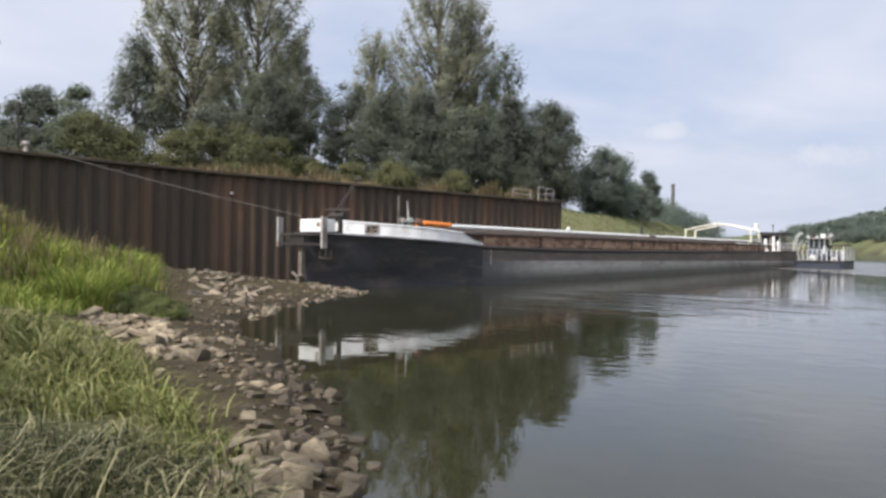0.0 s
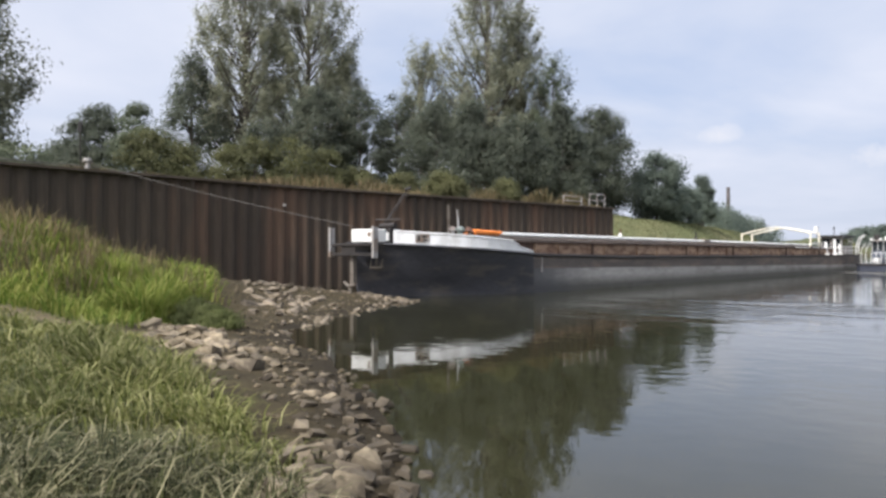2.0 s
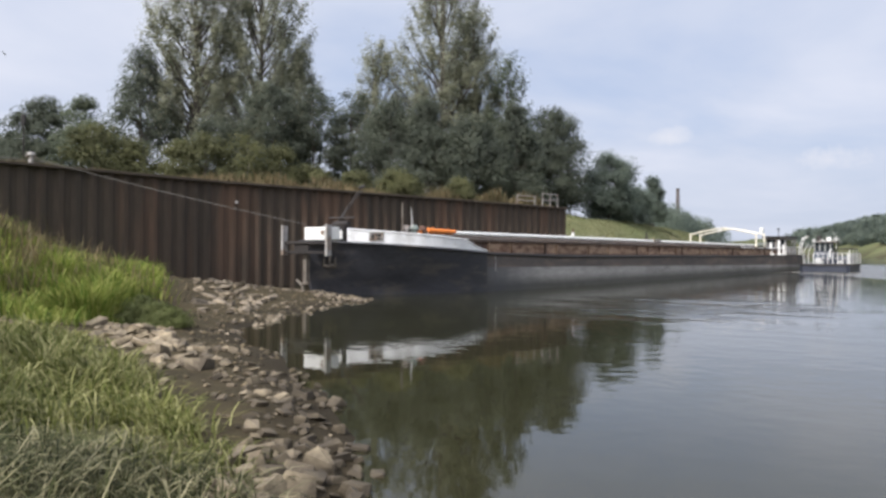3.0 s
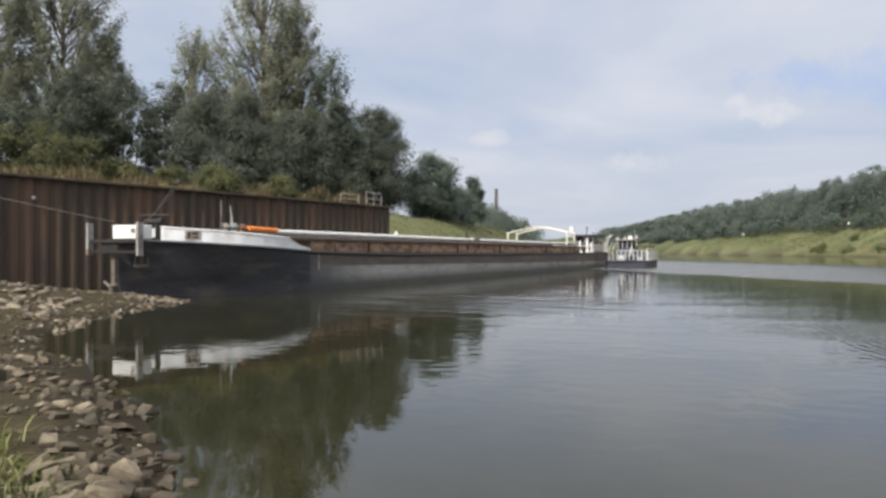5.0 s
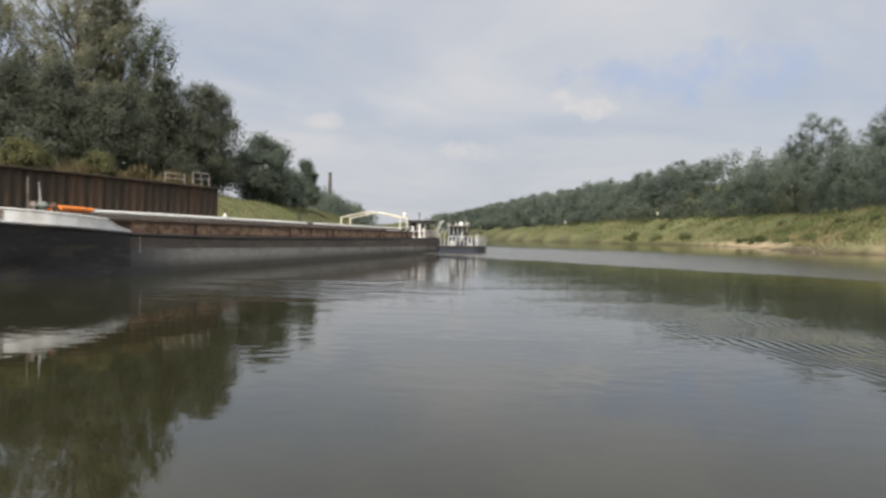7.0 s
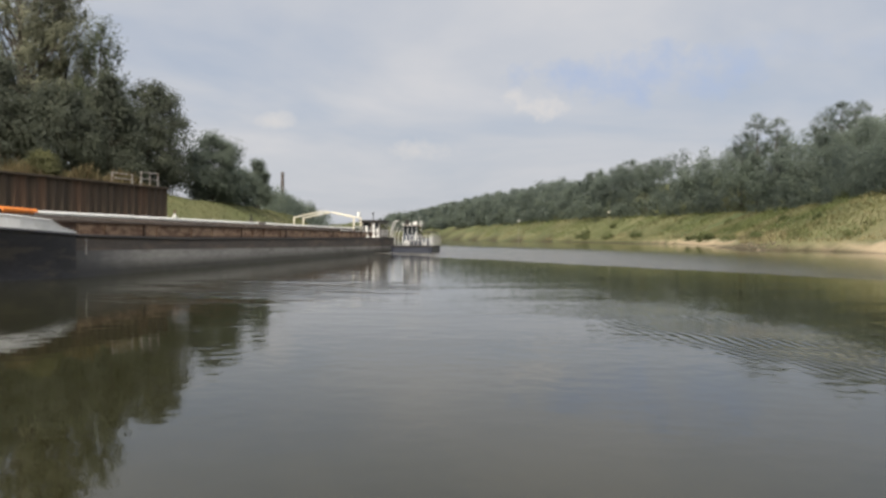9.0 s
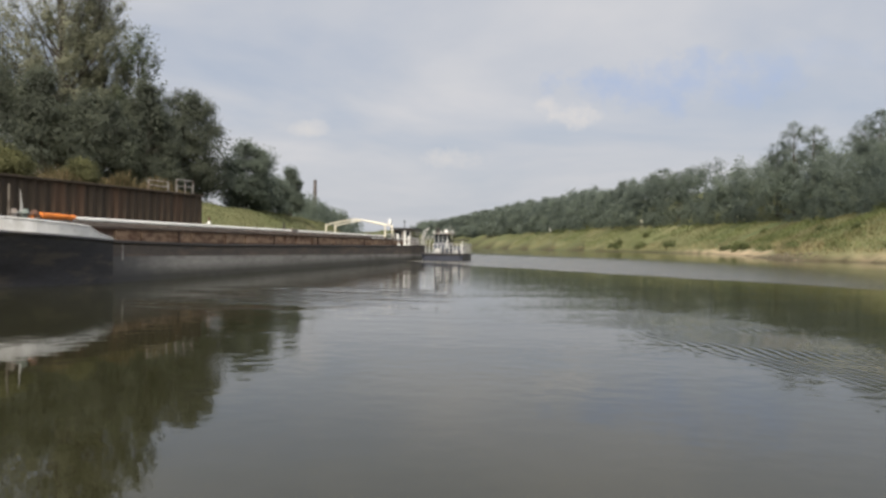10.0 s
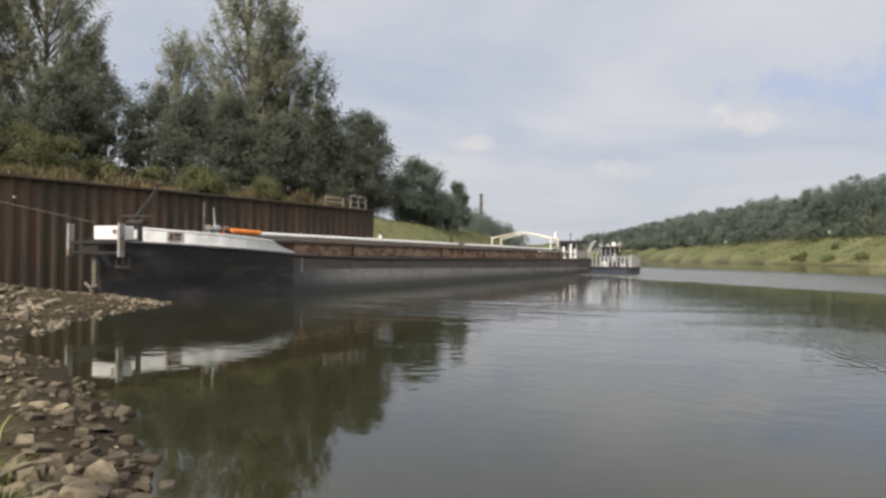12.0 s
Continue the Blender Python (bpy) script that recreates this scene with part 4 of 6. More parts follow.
    # hatch gantry across the hold, two cream frames
    for y in (90.5, 94.0):
        bm = bmnew()
        arch = []
        for k in range(13):
            u = -1 + 2 * k / 12
            arch.append((BX + 3.62 * u, y, 4.30 + 0.72 * (1 - abs(u) ** 1.25)))
        tube(bm, arch, 0.08, 7)
        g = part("gantry_arch", bm, M_CREAM, barge, "cream steel hatch gantry arch")
        for s in (1, -1):
            bm = bmnew()
            box(bm, (BX + s * 3.62 - 0.08, y - 0.08, 2.68), (BX + s * 3.62 + 0.08, y + 0.08, 4.42), 0.03)
            part("gantry_leg", bm, M_CREAM, g)
    for s in (1, -1):
        bm = bmnew()
        box(bm, (BX + s * 3.62 - 0.06, 90.5, 3.14), (BX + s * 3.62 + 0.06, 94.0, 3.30), 0.02)
        part("gantry_rail", bm, M_BRIGHT, barge)
    bm = bmnew()
    box(bm, (BX + 3.62, 92.0, 4.45), (BX + 3.94, 92.5, 5.05), 0.05)
    part("gantry_motor", bm, M_BRIGHT, barge, "white motor housing")
    for y in (90.5, 94.0):
        bm = bmnew()
        tube(bm, [(BX + 3.66, y - 0.22, 2.80), (BX + 3.66, y + 0.22, 2.80)], 0.10, 8)
        part("gantry_wheel", bm, M_STAY, barge)
    # after end: white posts, deckhouse with a dark roof
    for (px, py, hgt) in ((BX + 3.7, 100.6, 1.85), (BX + 3.5, 97.5, 1.5), (BX + 3.6, 103.4, 1.3)):
        bm = bmnew()
        tube(bm, [(px, py, 1.95), (px, py, 1.95 + hgt)], 0.17, 10, 0.15)
        box(bm, (px - 0.34, py - 0.3, 1.93), (px + 0.34, py + 0.3, 2.2), 0.05)
        part("mooring_post", bm, M_BRIGHT, barge, "white mooring post with a wide foot")
    bm = bmnew()
    box(bm, (BX + 0.9, 106.0, 1.98), (BX + 3.3, 112.0, 4.2), 0.06)
    house = part("deckhouse", bm, M_POST, barge, "grey deckhouse with a dark roof")
    bm = bmnew()
    box(bm, (BX + 0.5, 105.4, 4.2), (BX + 3.6, 112.4, 4.38), 0.05)
    part("roof", bm, M_DARK, house)
    for k in range(4):
        bm = bmnew()
        box(bm, (BX + 3.29, 106.4 + k * 1.4, 3.0), (BX + 3.33, 107.4 + k * 1.4, 3.95), 0.01)
        part("window", bm, M_GLASS, house)
    for k in range(2):
        bm = bmnew()
        box(bm, (BX + 1.1 + k * 1.1, 105.97, 3.0), (BX + 2.0 + k * 1.1, 106.02, 3.95), 0.01)
        part("window", bm, M_GLASS, house)
    bm = bmnew()
    tube(bm, [(BX + 2.2, 107, 4.38), (BX + 2.2, 107, 5.3)], 0.05, 6)
    tube(bm, [(BX + 2.2, 107, 5.2), (BX + 2.2, 107, 5.4)], 0.13, 8)
    part("signal_lamp", bm, M_DARK, house)
    for k in range(7):
        bm = bmnew()
        yy = 101.6 + k * 1.7
        tube(bm, [(BX + deck_half(yy) - 0.15, yy, 1.95), (BX + deck_half(yy) - 0.15, yy, 3.0)], 0.04, 6)
        part("rail_post", bm, M_BRIGHT, barge)
    for z in (2.5, 3.0):
        bm = bmnew()
        tube(bm, [(BX + deck_half(yy) - 0.15, yy, z) for yy in (101.6, 105.0, 109.0, 111.8)], 0.035, 6)
        part("hand_rail", bm, M_BRIGHT, barge)
    # white boat davits curving out at the stern
    for y in (112.2, 113.6):
        bm = bmnew()
        tube(bm, [(BX + 3.6, y, 2.0), (BX + 3.65, y, 3.2), (BX + 3.95, y, 4.1), (BX + 4.5, y, 4.5)], 0.075, 8, 0.05)
        part("davit", bm, M_BRIGHT, barge, "curved white boat davit")
    return barge


build_barge()


# ---------------------------------------------------------------- push boat beside the barge's stern
def build_push_boat():
    xa, xb, ya, yb = -20.7, -15.3, 102.0, 111.6
    boat = thing("push_boat", ((xa + xb) / 2, (ya + yb) / 2, 0), "small dark blue push boat with white railings", "push boat")
    bm = bmnew()
    secs = []
    for y, ins in ((ya, 0.35), (ya + 0.3, 0.0), (ya + 3, 0.0), (yb - 1.5, 0.0), (yb - 0.4, 0.5), (yb, 1.0)):
        secs.append([bm.verts.new(p) for p in ((xa + ins, y, -0.4), (xa + ins, y, 0.98), (xb - ins, y, 0.98), (xb - ins, y, -0.4))])
    for a, b in zip(secs, secs[1:]):
        for k in range(4):
            bm.faces.new((a[k], b[k], b[(k + 1) % 4], a[(k + 1) % 4]))
    bm.faces.new(secs[0][::-1]); bm.faces.new(secs[-1])
    hull = part("hull", bm, M_BLUE, boat)
    bm = bmnew()
    tube(bm, [(xa, yb - 1.4, 0.86), (xa, ya + 0.3, 0.86), (xa + 0.35, ya - 0.02, 0.86), (xb - 0.35, ya - 0.02, 0.86), (xb, ya + 0.3, 0.86), (xb, yb - 1.4, 0.86)], 0.12, 8)
    part("fender_belt", bm, M_DARK, hull)
    # push knees
    for x in (xa + 0.55, xa + 1.05):
        bm = bmnew()
        tube(bm, [(x, ya + 0.1, 0.95), (x - 0.08, ya + 0.05, 1.9), (x + 0.02, ya + 0.15, 2.7), (x + 0.35, ya + 0.5, 3.3)], 0.065, 8, 0.045)
        part("push_knee", bm, M_RAIL, boat, "curved white push knee")
    # railing round the deck
    posts = [(xa + 1.5 + k * 0.52, ya + 0.22) for k in range(8)] + [(xb - 0.12, ya + 0.3 + k * 1.25) for k in range(8)]
    for x, y in posts:
        bm = bmnew()
        tube(bm, [(x, y, 0.98), (x, y, 2.22)], 0.04, 7)
        part("rail_post", bm, M_BRIGHT, boat)
    for z, r in ((2.22, 0.045), (1.62, 0.03)):
        bm = bmnew()
        tube(bm, [(xa + 1.6, ya + 0.22, z), (xb - 0.3, ya + 0.22, z), (xb - 0.12, ya + 0.4, z), (xb - 0.12, ya + 9.0, z)], r, 7)
        part("hand_rail", bm, M_RAIL, boat)
    # wheelhouse
    bm = bmnew()
    box(bm, (xa + 1.3, ya + 1.6, 0.98), (xb - 1.9, ya + 4.6, 2.45), 0.05)
    house = part("wheelhouse", bm, M_BLUEGREY, boat, "blue-grey wheelhouse with dark windows")
    bm = bmnew()
    box(bm, (xa + 1.35, ya + 1.65, 2.25), (xb - 1.95, ya + 4.55, 3.55), 0.03)
    part("window_band", bm, M_GLASS, house)
    for k in range(4):
        bm = bmnew()
        xx = xa + 1.33 + k * 0.58
        box(bm, (xx, ya + 1.6, 2.45), (xx + 0.07, ya + 1.68, 3.56))
        part("window_post", bm, M_RAIL, house)
    bm = bmnew()
    box(bm, (xa + 1.1, ya + 1.3, 3.55), (xb - 1.7, ya + 4.9, 3.70), 0.04)
    part("roof", bm, M_POST, house)
    bm = bmnew()
    box(bm, (xa + 2.6, ya + 2.0, 3.70), (xa + 3.1, ya + 2.5, 4.15), 0.08)
    part("radar_housing", bm, M_BRIGHT, house)
    bm = bmnew()
    box(bm, (xa + 1.5, ya + 2.0, 3.70), (xa + 2.0, ya + 2.6, 4.35), 0.06)
    part("funnel", bm, M_DARK, house)
    bm = bmnew()
    box(bm, (xb - 2.0, ya + 2.2, 2.72), (xb - 0.2, ya + 7.5, 2.86), 0.03)
    part("awning_roof", bm, M_DARK, boat, "dark flat awning roof")
    for x, y in ((xb - 0.35, ya + 2.4), (xb - 0.35, ya + 5.0), (xb - 0.35, ya + 7.3)):
        bm = bmnew()
        tube(bm, [(x, y, 0.98), (x, y, 2.75)], 0.05, 7)
        part("awning_post", bm, M_BRIGHT, boat)
    bm = bmnew()
    tube(bm, [(xb - 1.75, ya + 2.2, 2.8), (xb - 1.75, ya + 2.2, 4.3)], 0.06, 7, 0.04)
    tube(bm, [(xb - 2.05, ya + 2.2, 3.95), (xb - 1.4, ya + 2.2, 3.95)], 0.03, 6)
    part("mast", bm, M_BRIGHT, boat)
    bm = bmnew()
    box(bm, (xa + 1.7, ya + 0.35, 0.98), (xa + 2.3, ya + 0.9, 1.55), 0.08)
    part("deck_locker", bm, M_BRIGHT, boat)
    for x0, x1, top in ((xa + 2.45, xa + 3.5, 1.75), (xa + 3.7, xb - 0.5, 1.6)):
        bm = bmnew()
        box(bm, (x0, ya + 0.6, 0.98), (x1, ya + 1.25, top), 0.05)
        part("deck_box", bm, M_BLUE, boat, "dark blue box behind the railing")
    # engine casing with a pipe, winch and hoses behind the railing
    bm = bmnew()
    box(bm, (xb - 1.8, ya + 2.6, 0.98), (xb - 0.6, ya + 6.8, 1.95), 0.06)
    part("engine_casing", bm, M_BLUEGREY, boat, "blue-grey engine casing")
    bm = bmnew()
    tube(bm, [(xa + 3.1, ya + 1.35, 0.98), (xa + 3.1, ya + 1.35, 2.5), (xa + 3.25, ya + 1.35, 2.75)], 0.09, 8)
    part("vent_pipe", bm, M_BRIGHT, boat, "white cowl vent")
    for x in (xa + 1.9, xb - 0.95):
        bm = bmnew()
        tube(bm, [(x - 0.22, ya + 0.32, 1.22), (x + 0.22, ya + 0.32, 1.22)], 0.16, 10)
        box(bm, (x - 0.28, ya + 0.22, 0.98), (x - 0.22, ya + 0.42, 1.42), 0.01)
        box(bm, (x + 0.22, ya + 0.22, 0.98), (x + 0.28, ya + 0.42, 1.42), 0.01)
        part("deck_winch", bm, M_RAIL, boat, "pale steel coupling winch")
    bm = bmnew()
    tube(bm, [(xa + 3.4, ya + 2.2, 3.7), (xa + 3.4, ya + 2.2, 4.9)], 0.03, 6, 0.015)
    part("aerial", bm, M_RAIL, house)
    for x in (xa + 1.35, xa + 2.3):
        bm = bmnew()
        tube(bm, [(x, ya + 1.45, 3.72), (x, ya + 1.25, 3.80)], 0.12, 9, 0.14)
        part("searchlight", bm, M_RAIL, house)


build_push_boat()


# ---------------------------------------------------------------- fittings of the quay
def build_mooring():
    b0 = Vector((-37.1, 18.7, QUAY_TOP + 0.05))
    bol = thing("quay_bollard", b0, "pale painted bollard on the quay edge", "bollard")
    bm = bmnew()
    tube(bm, [b0, b0 + Vector((0, 0, 0.42))], 0.13, 10, 0.11)
    tube(bm, [b0 + Vector((0, 0, 0.36)), b0 + Vector((0, 0, 0.48))], 0.20, 10, 0.17)
    part("post", bm, M_POST, bol)
    bm = bmnew()
    tube(bm, [b0 + Vector((0, -0.25, 0.30)), b0 + Vector((0, 0.25, 0.30))], 0.05, 8)
    part("cross_pin", bm, M_POST, bol)
    end = Vector((BX + 0.42, 25.5, 3.30))
    bm = bmnew()
    start = b0 + Vector((0.18, 0.1, 0.2))
    pts = []
    for k in range(25):
        u = k / 24
        p = start.lerp(end, u)
        p.z -= 4 * u * (1 - u) * 0.10
        pts.append(p)
    tube(bm, pts, 0.018, 6)
    line = thing("mooring_rope", tuple(start), "taut grey mooring rope from quay to barge", "rope")
    part("rope", bm, M_ROPE, line)
    bm = bmnew()
    q = [Vector((-37.25, 19.4 - 1.5 * k, QUAY_TOP + 0.14 + 0.03 * (k % 2))) for k in range(12)]
    tube(bm, q, 0.03, 6)
    part("slack_end", bm, M_ROPE, line)


def build_rail(y0, y1, n, mat, label, height):
    def at(y):
        return float(np.interp(y, QUAY[:, 1], QUAY[:, 0])) - 0.45
    rail = thing("guard_rail", (at(y0), y0, QUAY_TOP), label, "railing", "quay railings")
    for k in range(n):
        y = y0 + (y1 - y0) * k / (n - 1)
        bm = bmnew()
        box(bm, (at(y) - 0.04, y - 0.04, QUAY_TOP), (at(y) + 0.04, y + 0.04, QUAY_TOP + height + 0.02), 0.01)
        part("post", bm, mat, rail)
    for z in (1.0, 0.52):
        bm = bmnew()
        tube(bm, [(at(y), y, QUAY_TOP + height * z) for y in (y0, (y0 + y1) / 2, y1)], 0.04, 6)
        part("bar", bm, mat, rail)


def build_wall_tag():
    """A small pale plate bolted to the quay wall behind the bow."""
    y = 30.4
    x = float(np.interp(y, QUAY[:, 1], QUAY[:, 0])) + 0.16
    tag = thing("wall_plate", (x, y, 5.0), "small pale metal plate on the quay wall", "plate")
    bm = bmnew()
    box(bm, (x - 0.16, y - 0.06, 4.87), (x + 0.02, y + 0.06, 5.02), 0.01)
    part("plate", bm, M_POST, tag)


build_wall_tag()
build_mooring()
build_rail(60.7, 62.9, 3, M_POST, "pale grey tubular railing at the quay end", 1.15)
build_rail(57.2, 59.6, 2, M_POST, "grey steel railing on the quay edge", 0.82)


# ---------------------------------------------------------------- trees and bushes


def leaf_quads(centres, size, rng, aspect=0.6, out=None, jitter=0.32):
    """Small leaf blades, bent along the middle, one at each centre."""
    n = len(centres)
    nrm = rng.normal(size=(n, 3)) * (1.0 if out is None else jitter)
    if out is not None:
        nrm += out / (np.linalg.norm(out, axis=1)[:, None] + 1e-6) + np.array([0, 0, 0.35])
    nrm /= np.linalg.norm(nrm, axis=1)[:, None]
    u = rng.normal(size=(n, 3)); u -= (u * nrm).sum(1)[:, None] * nrm; u /= np.linalg.norm(u, axis=1)[:, None]
    w = np.cross(nrm, u)
    s = size * rng.uniform(0.6, 1.3, (n, 1))
    a = centres - u * s * 0.5
    b = centres + w * s * aspect * 0.5 + nrm * s * 0.12
    c = centres + u * s * 0.5
    d = centres - w * s * aspect * 0.5 + nrm * s * 0.12
    verts = np.stack([a, b, c, d], 1).reshape(-1, 3)
    return verts, np.arange(4 * n)


def place_at(az, dist):
    return dist * math.sin(radians(az)), dist * math.cos(radians(az))


PROFILES = {
    "poplar": ([0, 0.12, 0.3, 0.55, 0.8, 1.0], [0.5, 0.9, 1.0, 0.95, 0.75, 0.2]),
    "round": ([0, 0.15, 0.4, 0.65, 0.88, 1.0], [0.55, 0.9, 1.0, 0.92, 0.6, 0.15]),
    "cone": ([0, 0.15, 0.35, 0.6, 0.85, 1.0], [0.7, 1.0, 0.95, 0.7, 0.35, 0.08]),
    "bush": ([0, 0.2, 0.5, 0.8, 1.0], [0.85, 1.0, 0.95, 0.6, 0.15]),
}


def tree(name, az, dist, top, r, shape, mat, label, category="tree", bottom=0.15, clusters=70, leaves=90, leaf=0.34, spread=0.55, seed=0):
    rng = np.random.default_rng(1000 + seed)
    x, y = place_at(az, dist)
    z0 = float(land(np.array([x]), np.array([y]))[0][0]) - 0.05
    H = top - z0
    root = thing(name, (x, y, z0), label, category, "trees on the bank" if category == "tree" else "bushes on the quay")
    hs, rs = PROFILES[shape]
    cz = z0 + H * bottom
    clusters, spread = int(clusters * (1.75 if mat is F_DARK else 1.55 if shape == "poplar" else 1.3)), spread * 0.92
    u = rng.beta(1.15, 1.25, clusters)
    ang = rng.uniform(0, math.tau, clusters)
    rad = np.sqrt(rng.uniform(0.12, 1.0, clusters)) * np.interp(u, hs, rs) * r * rng.uniform(0.75, 1.08, clusters)
    cc = np.stack([x + rad * np.cos(ang), y + rad * np.sin(ang), cz + u * (top - cz) * 0.98], 1)
    sp = spread * rng.uniform(0.6, 1.35, clusters) * (r / 4) ** 0.5
    if dist < 150:
        leaves, leaf = (leaves * 1.0, leaf * 1.12) if shape == "poplar" else (leaves * 1.25, leaf * 0.88) if shape != "bush" else (leaves * 1.0, leaf * 0.85)
    cnt = np.maximum((leaves * rng.uniform(0.5, 1.4, clusters)).astype(int), 12)
    idx = np.repeat(np.arange(clusters), cnt)
    off = rng.normal(size=(len(idx), 3))
    off *= np.minimum(1.0, 2.2 / np.linalg.norm(off, axis=1))[:, None] * np.array([1.0, 1.0, 0.75])
    if shape == "poplar":
        # leaf sprays along limbs that rise steeply from the trunk
        rise = np.stack([0.42 * np.cos(ang), 0.42 * np.sin(ang), np.full(clusters, 0.91)], 1)[idx]
        off = off * 0.68 + rise * np.clip(rng.normal(size=(len(idx), 1)), -1.8, 1.8) * 1.55
    pts = cc[idx] + off * sp[idx][:, None]
    pts[:, 2] = np.maximum(pts[:, 2], z0 + 0.1)
    verts, q = leaf_quads(pts, leaf, rng, 0.6, 0.55 * off + 0.8 * (pts - np.array([x, y, cz + 0.4 * (top - cz)])) / r)
    verts -= np.array([x, y, z0])
    crown = new("crown", mesh_from("crown", verts, 4, q, mat))
    crown.parent = root
    ROOT[crown] = ROOT[root]
    bm = bmnew()
    tr = max(0.10, 0.016 * H)
    lean = rng.normal(size=2) * 0.012 * H
    axis_pts = [Vector((x + lean[0] * k / 6 + 0.05 * math.sin(k * 2.1), y + lean[1] * k / 6 + 0.05 * math.cos(k * 1.7), z0 - 0.1 + H * 0.9 * k / 6)) for k in range(7)]
    tube(bm, axis_pts, tr, 8, tr * 0.15)
    for k in rng.permutation(clusters)[: max(8, clusters // 3)]:
        p = Vector(cc[k])
        f = min(max((p.z - z0) / (0.9 * H) - (0.10 if shape != "poplar" else 0.2), 0.06), 0.95) * 6
        i = min(int(f), 5)
        base = axis_pts[i].lerp(axis_pts[i + 1], f - i)
        mid = base.lerp(p, 0.5) + Vector((0, 0, -0.06 * (p - base).length))
        rr = tr * 0.42 * (1 - f / 8)
        tube(bm, [base, mid, p], rr, 5, rr * 0.25)
    part("trunk", bm, M_BARK, root)
    return root


def el_top(dist, el):
    return 2.0 + dist * math.tan(radians(el))


def plant_trees():
    P = "tall poplar with sparse silvery foliage and visible limbs"
    D = "dense dark green alder on the bank"
    # name, azimuth, distance, elevation of the top, radius, shape, leaves, label, bottom, clusters, leaves, leaf, spread
    poplars = [
        ("poplar", -53.2, 77, 20.8, 5.2, "poplar", F_POPLAR, P, 0.22, 210, 105, 0.30, 0.50),
        ("poplar", -48.8, 78, 21.4, 5.4, "poplar", F_POPLAR, P, 0.20, 220, 105, 0.30, 0.50),
        ("poplar", -35.8, 78, 21.5, 5.2, "poplar", F_POPLAR, P, 0.12, 220, 115, 0.30, 0.50),
        ("poplar", -40.5, 80, 16.0, 3.4, "poplar", F_POPLAR, "slender young poplar with pale leaves", 0.15, 130, 90, 0.28, 0.5),
        ("poplar", -31.2, 76, 14.6, 2.9, "poplar", F_MID, "slender dark poplar with loose branches", 0.15, 90, 80, 0.3, 0.5),
        ("poplar", -33.4, 79, 18.6, 3.0, "poplar", F_POPLAR, "slender poplar leaning out beside a taller one", 0.2, 110, 110, 0.29, 0.5),
    ]
    poplars.append(("poplar", -46.0, 79, 15.3, 2.4, "poplar", F_POPLAR, "leaning poplar with a narrow pale crown", 0.3, 110, 100, 0.28, 0.5))
    others = [
        ("lime_tree", -23.9, 108, 6.9, 4.4, "round", F_HAZED, "broad tree on the grassy bank, leaf colour paled for haze", 0.05, 110, 90, 0.42, 0.7),
        ("lime_tree", -20.9, 128, 5.4, 2.5, "cone", F_HAZED, "tree with a ragged outline, leaf colour paled for haze", 0.05, 60, 80, 0.45, 0.6),
        ("lime_tree", -22.3, 118, 4.6, 3.6, "round", F_HAZED, "tree low on the bank, leaf colour paled for haze", 0.05, 60, 80, 0.45, 0.7),
        ("lime_tree", -62.6, 84, 9.7, 3.6, "round", F_DARK, "distant dark rounded tree behind the quay", 0.08, 75, 85, 0.36, 0.6),
        ("lime_tree", -60.2, 80, 10.0, 3.0, "round", F_MID, "distant grey-green tree behind the quay", 0.08, 75, 85, 0.36, 0.55),
        ("lime_tree", -64.6, 88, 7.4, 3.0, "round", F_DARK, "low distant tree behind the quay", 0.08, 55, 80, 0.36, 0.55),
        ("silver_willow", -70.6, 56, 19.5, 3.9, "poplar", F_POPLAR, "feathery silver willow above the quay", 0.06, 170, 85, 0.26, 0.5),
        ("silver_willow", -74.5, 58, 21.5, 4.4, "poplar", F_POPLAR, "feathery silver willow above the quay", 0.06, 160, 85, 0.26, 0.5),
    ]
    # alders: azimuth, distance, elevation of the top, radius, shape, bottom, clusters
    alders = [
        (-56.6, 76, 13.6, 4.1, "cone", 0.12, 110),
        (-48.0, 71, 12.0, 3.2, "round", 0.12, 85),
        (-51.5, 72, 9.5, 3.0, "round", 0.10, 70),
        (-45.0, 73, 11.7, 3.1, "round", 0.16, 62),
        (-42.3, 74, 11.5, 3.0, "round", 0.2, 55),
        (-39.6, 70, 11.0, 3.2, "round", 0.06, 85),
        (-36.9, 68, 11.2, 3.4, "cone", 0.04, 95),
        (-33.6, 69, 9.7, 3.5, "round", 0.04, 95),
        (-30.6, 72, 10.9, 3.2, "cone", 0.04, 90),
        (-28.1, 79, 10.3, 3.9, "round", 0.03, 200),
        (-30.9, 84, 9.6, 3.6, "round", 0.03, 90),
    ]
    back = 1.28
    for i, (name, az, dist, el, r, shape, mat, label, bot, ncl, nl, lf, spr) in enumerate(poplars):
        tree(name, az, dist * back, el_top(dist * back, el - 0.8), r * back, shape, mat, label, "tree", bot, ncl, nl, lf, spr, i)
    for i, (az, dist, el, r, shape, bot, ncl) in enumerate(alders):
        label = "rounded dense dark tree at the end of the quay" if ncl > 120 else "dark alder with gaps of sky in its crown" if ncl < 65 else D
        tree("alder", az, dist * back, el_top(dist * back, el), r * back, shape, F_DARK, label, "tree", bot, ncl, 95, 0.33, 0.54 if ncl < 65 else 0.64, 5 + i)
    for i, (name, az, dist, el, r, shape, mat, label, bot, ncl, nl, lf, spr) in enumerate(others):
        tree(name, az, dist, el_top(dist, el), r, shape, mat, label, "tree", bot, ncl, nl, lf, spr, 16 + i)
    W = "light green willow bush along the quay"
